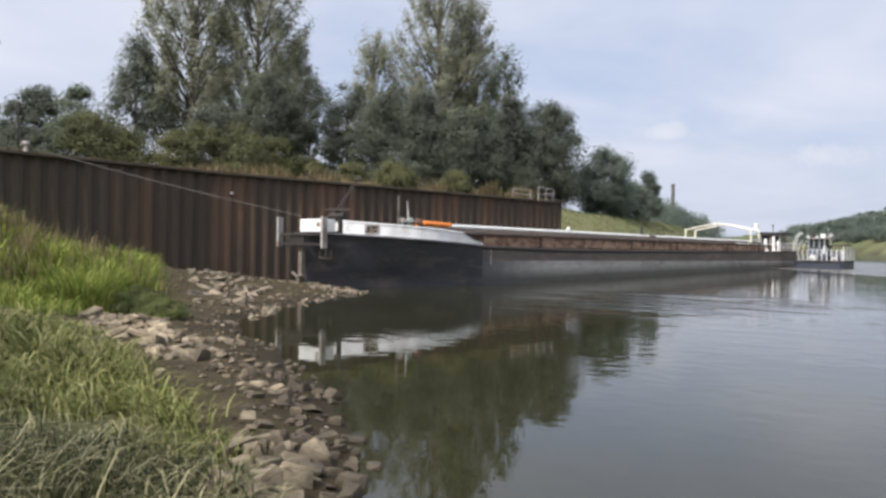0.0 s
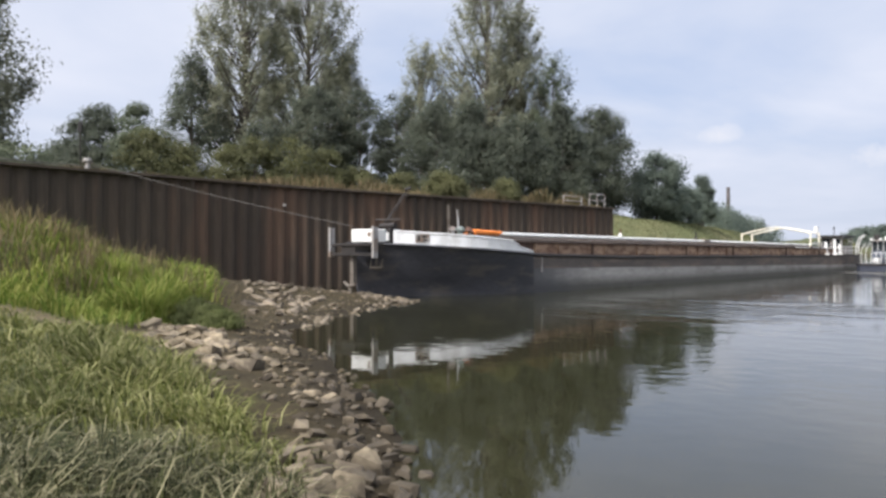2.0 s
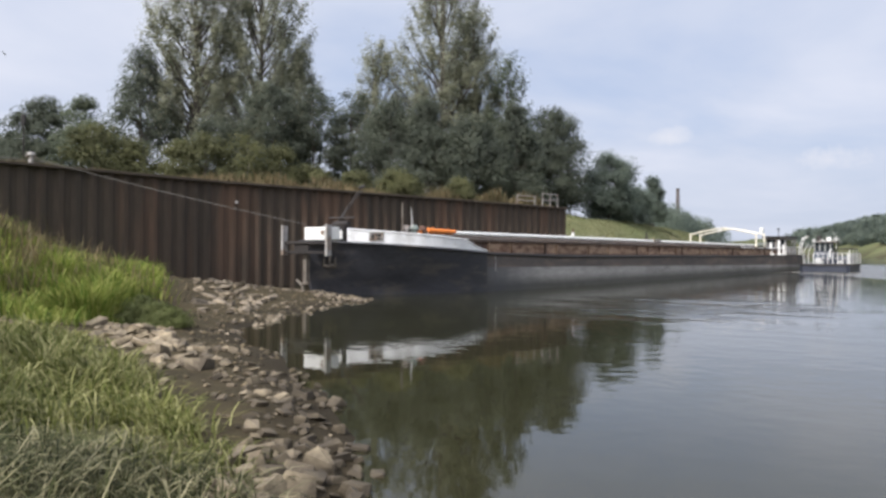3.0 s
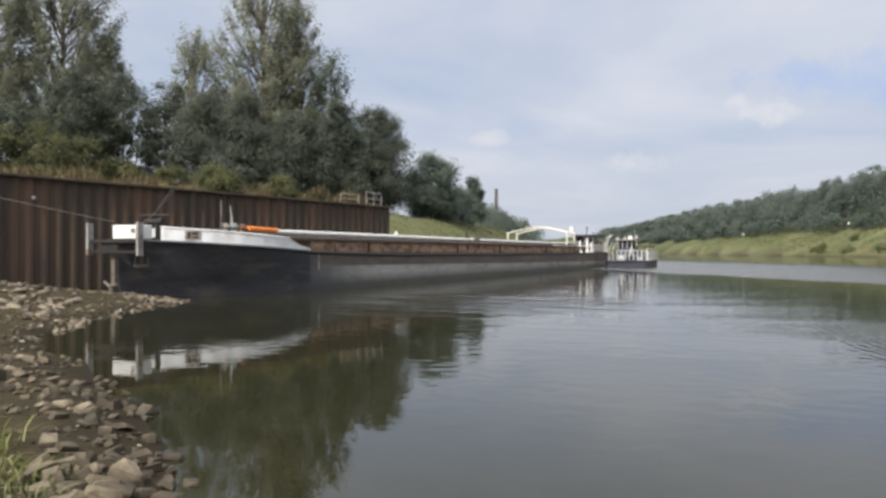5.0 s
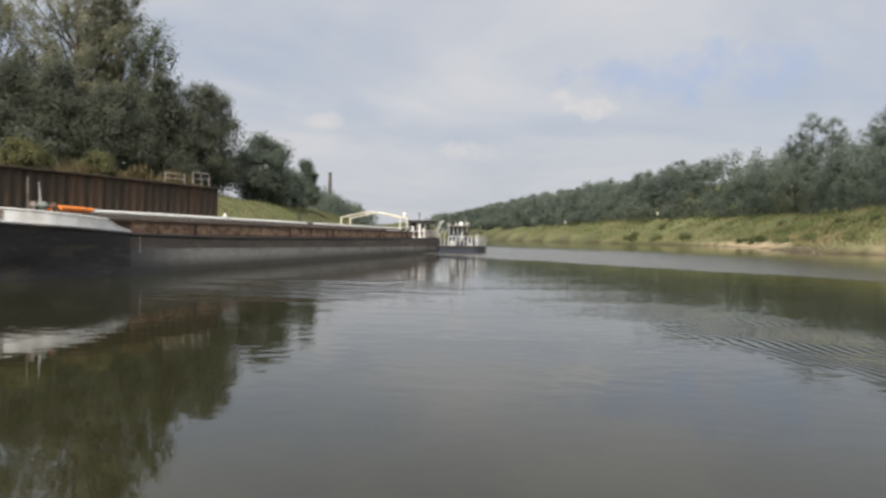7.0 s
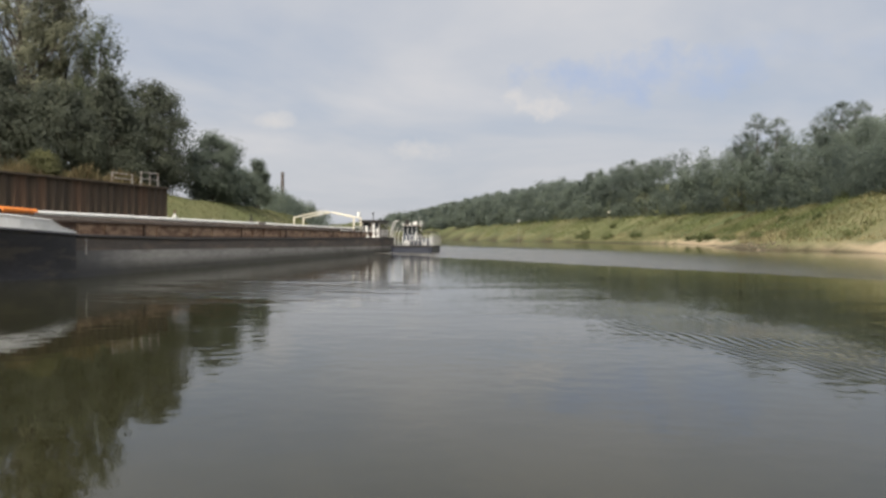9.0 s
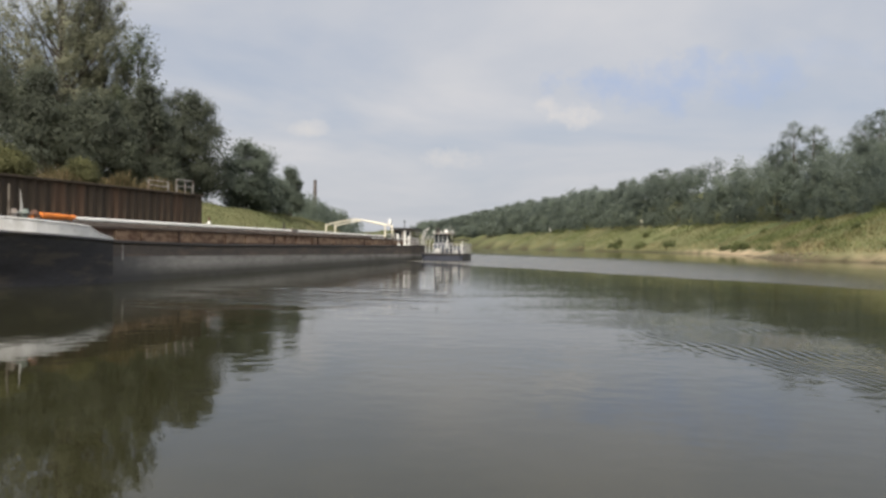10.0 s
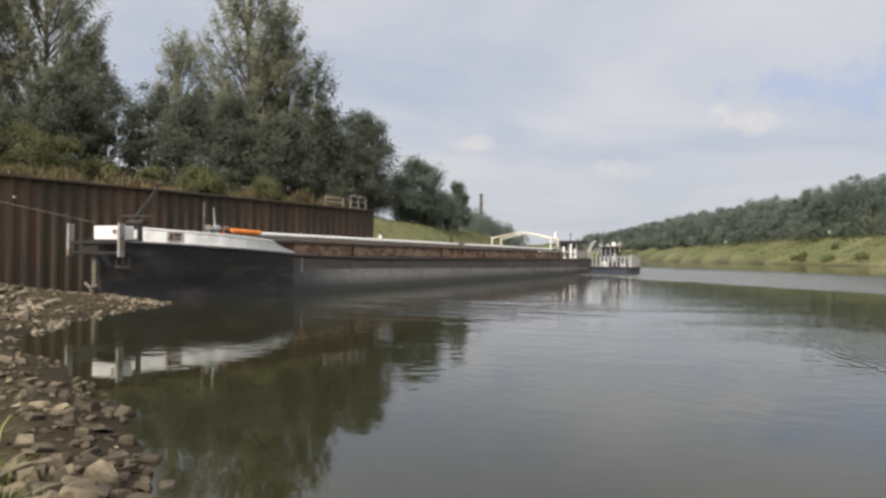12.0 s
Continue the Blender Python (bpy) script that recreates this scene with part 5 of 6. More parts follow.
    bushes = [(-59.6, 57, 8.4, 2.9), (-57.3, 58, 7.6, 2.2), (-54.2, 58, 7.5, 2.2), (-52.4, 57, 8.1, 2.4), (-49.6, 58, 8.3, 2.6), (-47.4, 59, 7.4, 2.2), (-67.6, 50, 7.2, 2.6), (-65.6, 54, 5.6, 1.8),
              (-63.2, 56, 5.9, 2.0), (-38.9, 58, 6.0, 1.6), (-45.2, 60, 6.2, 1.7), (-42.0, 62, 5.9, 1.6), (-34.5, 64, 5.4, 1.5), (-70.0, 49, 6.6, 2.4), (-72.6, 51, 8.2, 2.6), (-69.2, 56, 7.2, 2.4)]
    for i, (az, dist, el, r) in enumerate(bushes):
        tree("willow_bush", az, dist, el_top(dist, el), r, "bush", F_WILLOW if i not in (6, 7, 13, 14, 15) else F_MID, W, "bush", 0.0, 42, 80, 0.26, 0.5, 100 + i)


plant_trees()
for k, (px, py, hgt, r) in enumerate(((-16.9, 11.7, 0.5, 0.7), (-16.2, 11.5, 0.42, 0.55), (-17.5, 11.6, 0.6, 0.6))):
    d = math.hypot(px, py)
    zz = float(land(np.array([px]), np.array([py]))[0][0])
    tree("leafy_weed", math.degrees(math.atan2(px, py)), d, zz + hgt, r, "bush", F_LOW, "low green weeds among the stones", "weeds", 0.0, 46, 200, 0.06, 0.26, 400 + k)


def woods(name, label, spots, mat, seed, leaf_per_m=0.0029, cover=1.75):
    """Far woods as one mass of leaf clumps; leaves grow coarser and fewer with distance."""
    rng = np.random.default_rng(seed)
    vs, qs, n0 = [], [], 0
    for x, y, H, r, low in spots:
        z0 = float(land(np.array([x]), np.array([y]))[0][0])
        leaf = min(max(leaf_per_m * math.hypot(x, y), 0.28), 3.0)
        total = int(min(max(cover * 1.6 * r * H * (1 - low) / (0.4 * leaf ** 2), 260), 3200))
        per = 26
        nl = max(total // per, 8)
        u = low + (1 - low) * rng.beta(1.15, 0.95, per)
        ang = rng.uniform(0, math.tau, per)
        rad = np.sqrt(rng.uniform(0.1, 1, per)) * np.interp(u, [0, 0.3, 0.65, 0.88, 1], [0.95, 1, 0.92, 0.6, 0.2]) * r
        cc = np.stack([x + rad * np.cos(ang), y + rad * np.sin(ang), z0 + H * (0.02 + 0.93 * u)], 1)
        o = rng.normal(size=(per * nl, 3))
        o *= np.minimum(1.0, 1.7 / np.linalg.norm(o, axis=1))[:, None]
        pts = np.repeat(cc, nl, 0) + o * r * np.repeat(rng.uniform(0.17, 0.30, per), nl)[:, None]
        v, q = leaf_quads(pts, leaf, rng, 0.8, 0.5 * o + 1.2 * (pts - np.array([x, y, z0 + 0.45 * H])) / r, 0.14)
        vs.append(v); qs.append(q + n0); n0 += len(v)
    ob = new(name, mesh_from(name, np.concatenate(vs), 4, np.concatenate(qs), mat))
    tagged(ob, label, "woods", kind="stuff")


def along(poly, s):
    seg = np.hypot(*(poly[1:] - poly[:-1]).T)
    c = np.concatenate([[0], np.cumsum(seg)])
    x, y = np.interp(s, c, poly[:, 0]), np.interp(s, c, poly[:, 1])
    i = np.clip(np.searchsorted(c, s) - 1, 0, len(seg) - 1)
    t = (poly[i + 1] - poly[i]) / seg[i]
    return np.array([x, y]), np.array([t[1], -t[0]]), c[-1]


def plant_woods():
    rng = np.random.default_rng(5)
    spots = []
    # height of the tree line, by the direction in which it is seen from the near bank
    line_az = [-12, -10.4, -7.9, -5.8, -3, -0.6, 1.8, 3.6, 6.8, 8.7, 10.5, 12.1, 14.5, 17, 19, 24, 34]
    line_el = [1.2, 1.6, 2.25, 2.7, 3.35, 3.9, 4.1, 4.5, 5.1, 5.95, 6.25, 6.7, 7.2, 7.9, 8.3, 9.3, 10.8]
    s = FAR_START
    while s < FAR_START + 1150:
        p, nrm, _ = along(RIGHT_SHORE, s)
        far = float(np.interp(np.hypot(*p), [120, 300, 700], [1.0, 1.35, 2.4]))
        for row, off in enumerate((33, 40, 48, 60, 76)):
            q = p + nrm * (off + rng.uniform(-3, 3)) + rng.normal(size=2) * 1.5
            d, az = float(np.hypot(*q)), math.degrees(math.atan2(q[0], q[1]))
            top = el_top(d, float(np.interp(az, line_az, line_el)) * (rng.uniform(0.97, 1.09) if row > 1 else rng.uniform(0.78, 1.03) if row else rng.uniform(0.45, 0.82)))
            z0 = float(land(np.array([q[0]]), np.array([q[1]]))[0][0])
            spots.append((q[0], q[1], min(max(top - z0, 5.0), 24.0), rng.uniform(3.6, 5.2) * far ** 0.6, (0.0, 0.25, 0.35, 0.45, 0.5)[row]))
        s += rng.uniform(5.5, 7.5) * far
    woods("far_woods", "broadleaf woods along the far bank, haze put into the leaf colour", spots, F_HAZED, 11)
    # low willow scrub scattered over the far slope and along its foot
    scrub = []
    for k in range(26):
        p, nrm, _ = along(RIGHT_SHORE, FAR_START + 60 + 300 * rng.uniform())
        off = rng.choice([rng.uniform(3.0, 7.0), rng.uniform(7.0, 30.0)])
        if off < 7 and 85 < p[1] < 150:
            off += 6
        q = p + nrm * off
        far = float(np.interp(np.hypot(*q), [120, 600], [1.0, 1.9]))
        scrub.append((q[0], q[1], rng.uniform(0.7, 1.9) * far, rng.uniform(0.9, 2.4) * far, 0.0))
    woods("bank_scrub", "low yellow-green willow scrub on the far bank", scrub, F_SCRUB, 14, 0.0022, 1.6)
    # trees that stand above the line of the woods
    for k, (az, el, r) in enumerate(((4.7, 5.2, 4.0), (5.5, 5.55, 4.4), (6.6, 5.3, 3.6), (12.9, 7.3, 3.6), (13.9, 8.5, 4.6), (15.1, 8.1, 4.2), (18.0, 8.5, 4.4), (18.9, 8.9, 4.6), (19.9, 9.0, 4.2), (3.0, 4.75, 3.6))):
        dist = 110.0
        while dist < 520 and land(*[np.array([c]) for c in place_at(az, dist)])[2][0] < 50:
            dist += 4
        tree("oak", az, dist, el_top(dist, el), r * dist / 230, "round", F_HAZED, "sparse old oak rising above the far woods", "tree", 0.5, 62, 66, 0.48, 0.70, 300 + k)
    spots = []
    for az, dist, el in [(-20.2 + 0.25 * k, 150 + 11 * k, 3.6 - 0.11 * k) for k in range(16)]:
        for j in range(2):
            x, y = place_at(az + rng.uniform(-0.3, 0.3), dist + j * 9)
            z0 = float(land(np.array([x]), np.array([y]))[0][0])
            spots.append((x, y, max(el_top(dist, el * rng.uniform(0.82, 1.03)) - z0, 3), rng.uniform(3, 4.5), 0.0))
    for k in range(60):
        x, y = place_at(rng.uniform(-17, -9), rng.uniform(1350, 1500))
        spots.append((x, y, rng.uniform(4, 8), rng.uniform(12, 18), 0.0))
    woods("bank_woods", "woods trailing down the near bank into the distance, haze put into the leaf colour", spots, F_HAZED, 12)


plant_woods()


# ---------------------------------------------------------------- marks in the distance
def build_chimney():
    x, y = place_at(-19.22, 640)
    ch = thing("factory_chimney", (x, y, 4), "tall slim dark brick factory chimney far off", "chimney")
    bm = bmnew()
    tube(bm, [(x, y, 3), (x, y, 52.5)], 2.0, 16, 1.25)
    part("shaft", bm, M_CHIMNEY, ch)
    bm = bmnew()
    tube(bm, [(x, y, 51.6), (x, y, 53.3)], 1.45, 16, 1.4)
    part("crown_ring", bm, M_CHIMNEY, ch)


def build_mark(az, dist, z1, mat, label):
    el = math.degrees(math.atan((z1 - 2.0) / dist))
    while dist < 480 and land(*[np.array([c]) for c in place_at(az, dist)])[2][0] < 15:
        dist += 3
    x, y = place_at(az, dist)
    z1 = el_top(dist, el)
    z0 = float(land(np.array([x]), np.array([y]))[0][0])
    z0 = min(z0, z1 - 1.3)
    mk = thing("river_mark", (x, y, z0), label, "river sign", "river marks")
    bm = bmnew()
    tube(bm, [(x, y, z0 - 0.2), (x, y, z1 - 0.2)], 0.05, 8)
    part("post", bm, M_POST, mk)
    bm = bmnew()
    box(bm, (x - 0.30, y - 0.12, z1 - 1.15), (x + 0.30, y - 0.06, z1), 0.03)
    part("board", bm, mat, mk)


def build_mast():
    x, y = place_at(-63.7, 70)
    z0 = float(land(np.array([x]), np.array([y]))[0][0])
    top = el_top(70, 8.8)
    mast = thing("signal_mast", (x, y, z0), "slim dark signal mast behind the quay", "mast")
    bm = bmnew()
    tube(bm, [(x, y, z0 - 0.1), (x, y, top)], 0.07, 8, 0.05)
    part("pole", bm, M_DARK, mast)
    for dx in (-0.16, 0.16):
        bm = bmnew()
        box(bm, (x + dx - 0.08, y - 0.08, top - 0.9), (x + dx + 0.08, y + 0.08, top - 0.1), 0.02)
        part("lamp_box", bm, M_DARK, mast)


def build_slope_post():
    dist = 70.0
    while dist < 150:
        x, y = place_at(-24.3, dist)
        z0 = float(land(np.array([x]), np.array([y]))[0][0])
        if z0 + 1.0 >= el_top(dist, 3.25):
            break
        dist += 0.5
    post = thing("marker_post", (x, y, z0), "short white marker post on the grassy slope", "marker post")
    bm = bmnew()
    tube(bm, [(x, y, z0 - 0.15), (x, y, z0 + 0.95)], 0.09, 8, 0.08)
    part("shaft", bm, M_BRIGHT, post)
    bm = bmnew()
    tube(bm, [(x, y, z0 + 0.93), (x, y, z0 + 1.02)], 0.11, 8, 0.07)
    part("cap", bm, M_BRIGHT, post)


build_chimney()
build_slope_post()
build_mast()
build_mark(4.08, 200, 2.0 + 200 * math.tan(radians(1.95)), M_YELLOW, "pale yellow river mark on a post")
build_mark(-2.29, 250, 2.0 + 250 * math.tan(radians(1.30)), M_BRIGHT, "small white river mark on a post")


# ---------------------------------------------------------------- grass
def blades(name, label, x, y, length, width, mat, rng, lean=0.5, category="grass", away=None):
    """Bent ribbons of three segments, standing on the ground."""
    n = len(x)
    z = land(x, y)[0] - 0.02
    a = rng.uniform(0, math.tau, n) if away is None else away + rng.normal(size=n) * 0.9
    dx, dy = np.cos(a), np.sin(a)
    bend = length * rng.uniform(0.15, 1.0, n) * lean
    verts = np.empty((n, 7, 3))
    for k, u in enumerate((0.0, 0.4, 0.75)):
        cx, cy = x + dx * bend * u ** 2, y + dy * bend * u ** 2
        cz = z + length * (u - 0.28 * lean * u ** 3)
        w = width * (1 - 0.35 * u) * 0.5
        verts[:, 2 * k] = np.stack([cx - dy * w, cy + dx * w, cz], 1)
        verts[:, 2 * k + 1] = np.stack([cx + dy * w, cy - dx * w, cz], 1)
    verts[:, 6] = np.stack([x + dx * bend, y + dy * bend, z + length * (1 - 0.30 * lean)], 1)
    base = (np.arange(n) * 7)[:, None]
    tri = np.array([0, 1, 3, 0, 3, 2, 2, 3, 5, 2, 5, 4, 4, 5, 6])
    ob = new(name, mesh_from(name, verts.reshape(-1, 3), 3, (base + tri).ravel(), mat))
    return tagged(ob, label, category, kind="stuff")


def clumped(rng, n, xr, yr, keep, tuft=0.22, per=14):
    """Points in tufts over a rectangle, kept where keep(x, y) is above a random draw."""
    tx, ty = rng.uniform(*xr, n), rng.uniform(*yr, n)
    ok = rng.uniform(size=n) < keep(tx, ty)
    tx, ty = tx[ok], ty[ok]
    m = len(tx)
    ox, oy = rng.normal(size=m * per) * tuft, rng.normal(size=m * per) * tuft
    comb = np.repeat(2.2 * wavy(tx, ty, 0.8), per)
    away = np.arctan2(oy + 0.35 * tuft * np.sin(comb), ox + 0.35 * tuft * np.cos(comb))
    return np.repeat(tx, per) + ox, np.repeat(ty, per) + oy, np.repeat(rng.uniform(0.55, 1.3, m), per), away


TRACK = np.array([(-30, 2.5), (-13, 9.0)])


def plant_grass():
    rng = np.random.default_rng(21)

    def near(x, y):
        d = np.hypot(x, y)
        e = grass_edge(x, y)
        side = x * TRACK_N[0] + y * TRACK_N[1] - TRACK_C
        return (e > 0) * (side > -0.05) * (d > 0.9) * np.clip(6.5 / np.maximum(d, 1), 0.2, 1.0) * np.clip(0.8 + 0.7 * wavy(x, y, 2.4), 0.42, 1) * (0.3 + 0.7 * sstep(0.1, 1.2, side))

    a, b = TRACK
    t = (b - a) / np.hypot(*(b - a))
    TRACK_N = np.array([t[1], -t[0]])
    TRACK_C = float(a @ TRACK_N)
    x, y, k, aw = clumped(rng, 15500, (-24, 6), (-6, 10.5), near, 0.13, 16)
    d = np.hypot(x, y)
    k = k * (0.35 + 0.65 * sstep(0.1, 2.4, x * TRACK_N[0] + y * TRACK_N[1] - TRACK_C)) * (0.8 + 0.35 * wavy(x, y, 0.9))
    k = np.minimum(k, 0.55 + 0.5 * np.clip(grass_edge(x, y), 0, 2))
    ln, wd = k * rng.uniform(0.25, 0.74, len(x)), np.clip(0.009 + 0.0011 * d, 0.011, 0.031) * rng.uniform(0.7, 1.3, len(x))
    reed = d + 0.9 * wavy(x, y, 1.4) + rng.normal(size=len(x)) * 0.3 < 7.4
    for sel, name, label, mat in ((reed, "reed_grass", "coarse olive grass with bleached straw blades at the water", F_GRASS), (~reed, "bank_grass", "long yellow-green bank grass with bleached tips", F_BANK)):
        blades(name, label, x[sel], y[sel], ln[sel], wd[sel], mat, rng, 1.5, away=aw[sel])

    def mound(x, y):
        e = grass_edge(x, y)
        side = x * TRACK_N[0] + y * TRACK_N[1] - TRACK_C
        quay = np.interp(y, QUAY[:, 1], QUAY[:, 0])
        return (e > 0) * (side < -0.55) * (x > quay + 0.5) * 1.0

    x, y, k, aw = clumped(rng, 6400, (-37, -13), (2, 24), mound, 0.30, 16)
    k = k * (0.55 + 0.75 * np.abs(wavy(x, y, 0.75, 1.3)) + 0.3 * wavy(x, y, 2.3))
    blades("meadow_grass", "tall lush green grass on a low mound", x, y, k * rng.uniform(0.25, 0.85, len(x)), rng.uniform(0.017, 0.040, len(x)), F_MOUND, rng, 1.1, away=aw)
    cx = np.repeat(np.array([(-20.3, 12.6), (-19.3, 11.6), (-21.5, 13.0), (-22.6, 12.3), (-18.3, 10.6)]), 1100, 0)
    o = rng.normal(size=cx.shape) * 0.48
    blades("tussock_grass", "tall yellow-green tussocks at the end of the mound", cx[:, 0] + o[:, 0], cx[:, 1] + o[:, 1], rng.uniform(0.5, 1.5, len(cx)) * np.exp(-0.35 * (o ** 2).sum(1) / 0.23), rng.uniform(0.014, 0.034, len(cx)), F_MOUND, rng, 0.9, away=np.arctan2(o[:, 1], o[:, 0]))
    cx = np.repeat(np.array([(-10.1, 5.3), (-10.6, 5.9), (-9.4, 5.6), (-11.3, 5.8), (-9.9, 6.2)]), 420, 0)
    o = rng.normal(size=cx.shape) * 0.30
    blades("edge_grass", "tall dark grass clump beside the stones", cx[:, 0] + o[:, 0], cx[:, 1] + o[:, 1], rng.uniform(0.25, 0.78, len(cx)) * np.exp(-0.35 * (o ** 2).sum(1) / 0.09), rng.uniform(0.014, 0.028, len(cx)), F_BANK, rng, 1.1, away=np.arctan2(o[:, 1], o[:, 0]))
    x, y, k, aw = clumped(rng, 420, (-36, -20), (6, 16), mound, 0.35, 9)
    blades("dry_weeds", "dry brown seed heads above the meadow grass", x, y, k * rng.uniform(0.6, 1.25, len(x)), rng.uniform(0.025, 0.045, len(x)), F_DRY, rng, 0.5)
    # rough grass along the top of the quay
    yy = rng.uniform(3, 64, 19000)
    xx = np.interp(yy, QUAY[:, 1], QUAY[:, 0]) - 0.5 - rng.gamma(1.5, 1.6, len(yy))
    hump = (0.25 + 0.7 * wavy(xx, yy, 0.55) ** 2) * (0.65 + 0.35 * sstep(24, 36, yy))
    blades("quay_grass", "rough dry grass and weeds on top of the quay", xx, yy, hump * rng.uniform(0.4, 1.35, len(xx)) * (1 + 0.75 * sstep(28, 38, yy)), rng.uniform(0.05, 0.1, len(xx)), F_DRY, rng, 0.5)
    # slope beyond the quay
    yy = rng.uniform(64, 175, 28000)
    xx = np.interp(yy, [64, 105, 165, 260], [-31, -31.6, -43, -80]) - rng.uniform(1.0, 17, len(yy))
    blades("slope_grass", "mown green grass on the sloping bank", xx, yy, rng.uniform(0.07, 0.17, len(xx)), rng.uniform(0.10, 0.18, len(xx)), F_LAWN, rng, 0.6)
    # far bank
    n = 36000
    s = FAR_START + 20 + 640 * rng.beta(1.0, 1.7, n)
    seg = np.hypot(*(RIGHT_SHORE[1:] - RIGHT_SHORE[:-1]).T)
    c = np.concatenate([[0], np.cumsum(seg)])
    px, py = np.interp(s, c, RIGHT_SHORE[:, 0]), np.interp(s, c, RIGHT_SHORE[:, 1])
    i = np.clip(np.searchsorted(c, s) - 1, 0, len(seg) - 1)
    t = (RIGHT_SHORE[1:] - RIGHT_SHORE[:-1])[i] / seg[i][:, None]
    off = rng.uniform(2.5, 34, n)
    off += 3.5 * np.clip(np.exp(-((py - 275) / 62.0) ** 4) + 1.45 * np.exp(-((py - 110) / 34.0) ** 4), 0, 1.45) * (off < 12)
    x, y = px + t[:, 1] * off, py - t[:, 0] * off
    ln, wd = rng.uniform(0.25, 0.75, n) * (1 + 1.1 * np.clip(wavy(x, y, 0.21, 0.6), 0, 1)), rng.uniform(0.12, 0.28, n)
    straw = off + 3.0 * wavy(x, y, 0.08) + rng.normal(size=n) * 2.0 < 9.5
    lush = ~straw & (wavy(x, y, 0.085, 2.0) + 0.25 * rng.normal(size=n) > 0.12)
    plain = ~straw & ~lush
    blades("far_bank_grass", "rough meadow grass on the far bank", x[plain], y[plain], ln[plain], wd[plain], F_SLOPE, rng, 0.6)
    blades("tall_weeds", "patches of taller green weeds on the far bank", x[lush], y[lush], 1.5 * ln[lush], wd[lush], F_WEEDS, rng, 0.6)
    blades("shore_reeds", "bleached reeds along the foot of the far bank", x[straw], y[straw], ln[straw], wd[straw], F_STRAW, rng, 0.5)


plant_grass()


# ---------------------------------------------------------------- stones
def stone_mesh(seed, flat):
    """A broken quarry stone: an uneven block with knocked-off corners and worn edges."""
    rng = np.random.default_rng(seed)
    bm = bmnew()
    bmesh.ops.create_cube(bm, size=1.0)
    for vert in bm.verts:
        vert.co += Vector(rng.uniform(-0.17, 0.17, 3))
        vert.co.x *= 1.0 - 0.25 * (vert.co.z > 0) * rng.uniform()
    # one or two corners broken away
    for _ in range(2):
        nrm = Vector(rng.normal(size=3)).normalized()
        bmesh.ops.bisect_plane(bm, geom=bm.verts[:] + bm.edges[:] + bm.faces[:], plane_co=nrm * rng.uniform(0.36, 0.52), plane_no=nrm, clear_outer=True)
    corners = [vert.co.copy() for vert in bm.verts]
    bm.free()
    bm = bmnew()
    for co in corners:
        bm.verts.new(co)
    bmesh.ops.convex_hull(bm, input=bm.verts[:])
    bmesh.ops.delete(bm, geom=[v for v in bm.verts if not v.link_faces], context="VERTS")
    bmesh.ops.dissolve_limit(bm, angle_limit=radians(6), verts=bm.verts[:], edges=bm.edges[:])
    bmesh.ops.bevel(bm, geom=bm.edges[:], offset=0.028, segments=2, affect="EDGES", profile=0.6)
    bmesh.ops.triangulate(bm, faces=[f for f in bm.faces if len(f.verts) > 4])
    for vert in bm.verts:
        vert.co += Vector(rng.normal(size=3)) * 0.008
        vert.co = Vector((vert.co.x * 0.88, vert.co.y * 0.52, vert.co.z * flat * 1.25))
    me = bpy.data.meshes.new("rock")
    bm.to_mesh(me)
    bm.free()
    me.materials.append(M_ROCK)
    me.polygons.foreach_set("use_smooth", [True] * len(me.polygons))
    me.set_sharp_from_angle(angle=radians(38))
    return me


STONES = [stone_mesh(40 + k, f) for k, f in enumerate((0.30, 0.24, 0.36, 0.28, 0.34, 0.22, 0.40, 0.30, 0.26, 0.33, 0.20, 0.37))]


LAID = []


def stones_strip(rng, n, a, b, half, size_lo, size_hi, label, flat=1.0):
    """Loose stones scattered along the strip from a to b."""
    a, b = np.array(a), np.array(b)
    side = np.array([-(b - a)[1], (b - a)[0]]) / np.hypot(*(b - a))
    for _ in range(n):
        size = size_lo + (size_hi - size_lo) * rng.beta(1.2, 1.8)
        for _try in range(14):
            q = a + (b - a) * rng.uniform(0, 1) + side * np.clip(rng.normal(), -1.4, 1.4) * half * 0.65
            if all(math.hypot(q[0] - u, q[1] - v) > 0.40 * (size + s) for u, v, s in LAID):
                break
        else:
            continue
        LAID.append((q[0], q[1], size))
        z = max(float(land(np.array([q[0]]), np.array([q[1]]))[0][0]), -0.06)
        ob = new("rock", STONES[rng.integers(len(STONES))])
        m = pose(q[0], q[1], z + 0.14 * size * flat, rng.uniform(-24, 24), rng.uniform(-24, 24), rng.uniform(0, 360))
        ob.matrix_basis = m @ Matrix.Diagonal((size * rng.uniform(0.9, 1.3), size * rng.uniform(0.8, 1.25), size * rng.uniform(0.8, 1.35) * flat, 1))
        tagged(ob, label, "rock", "shore rocks")


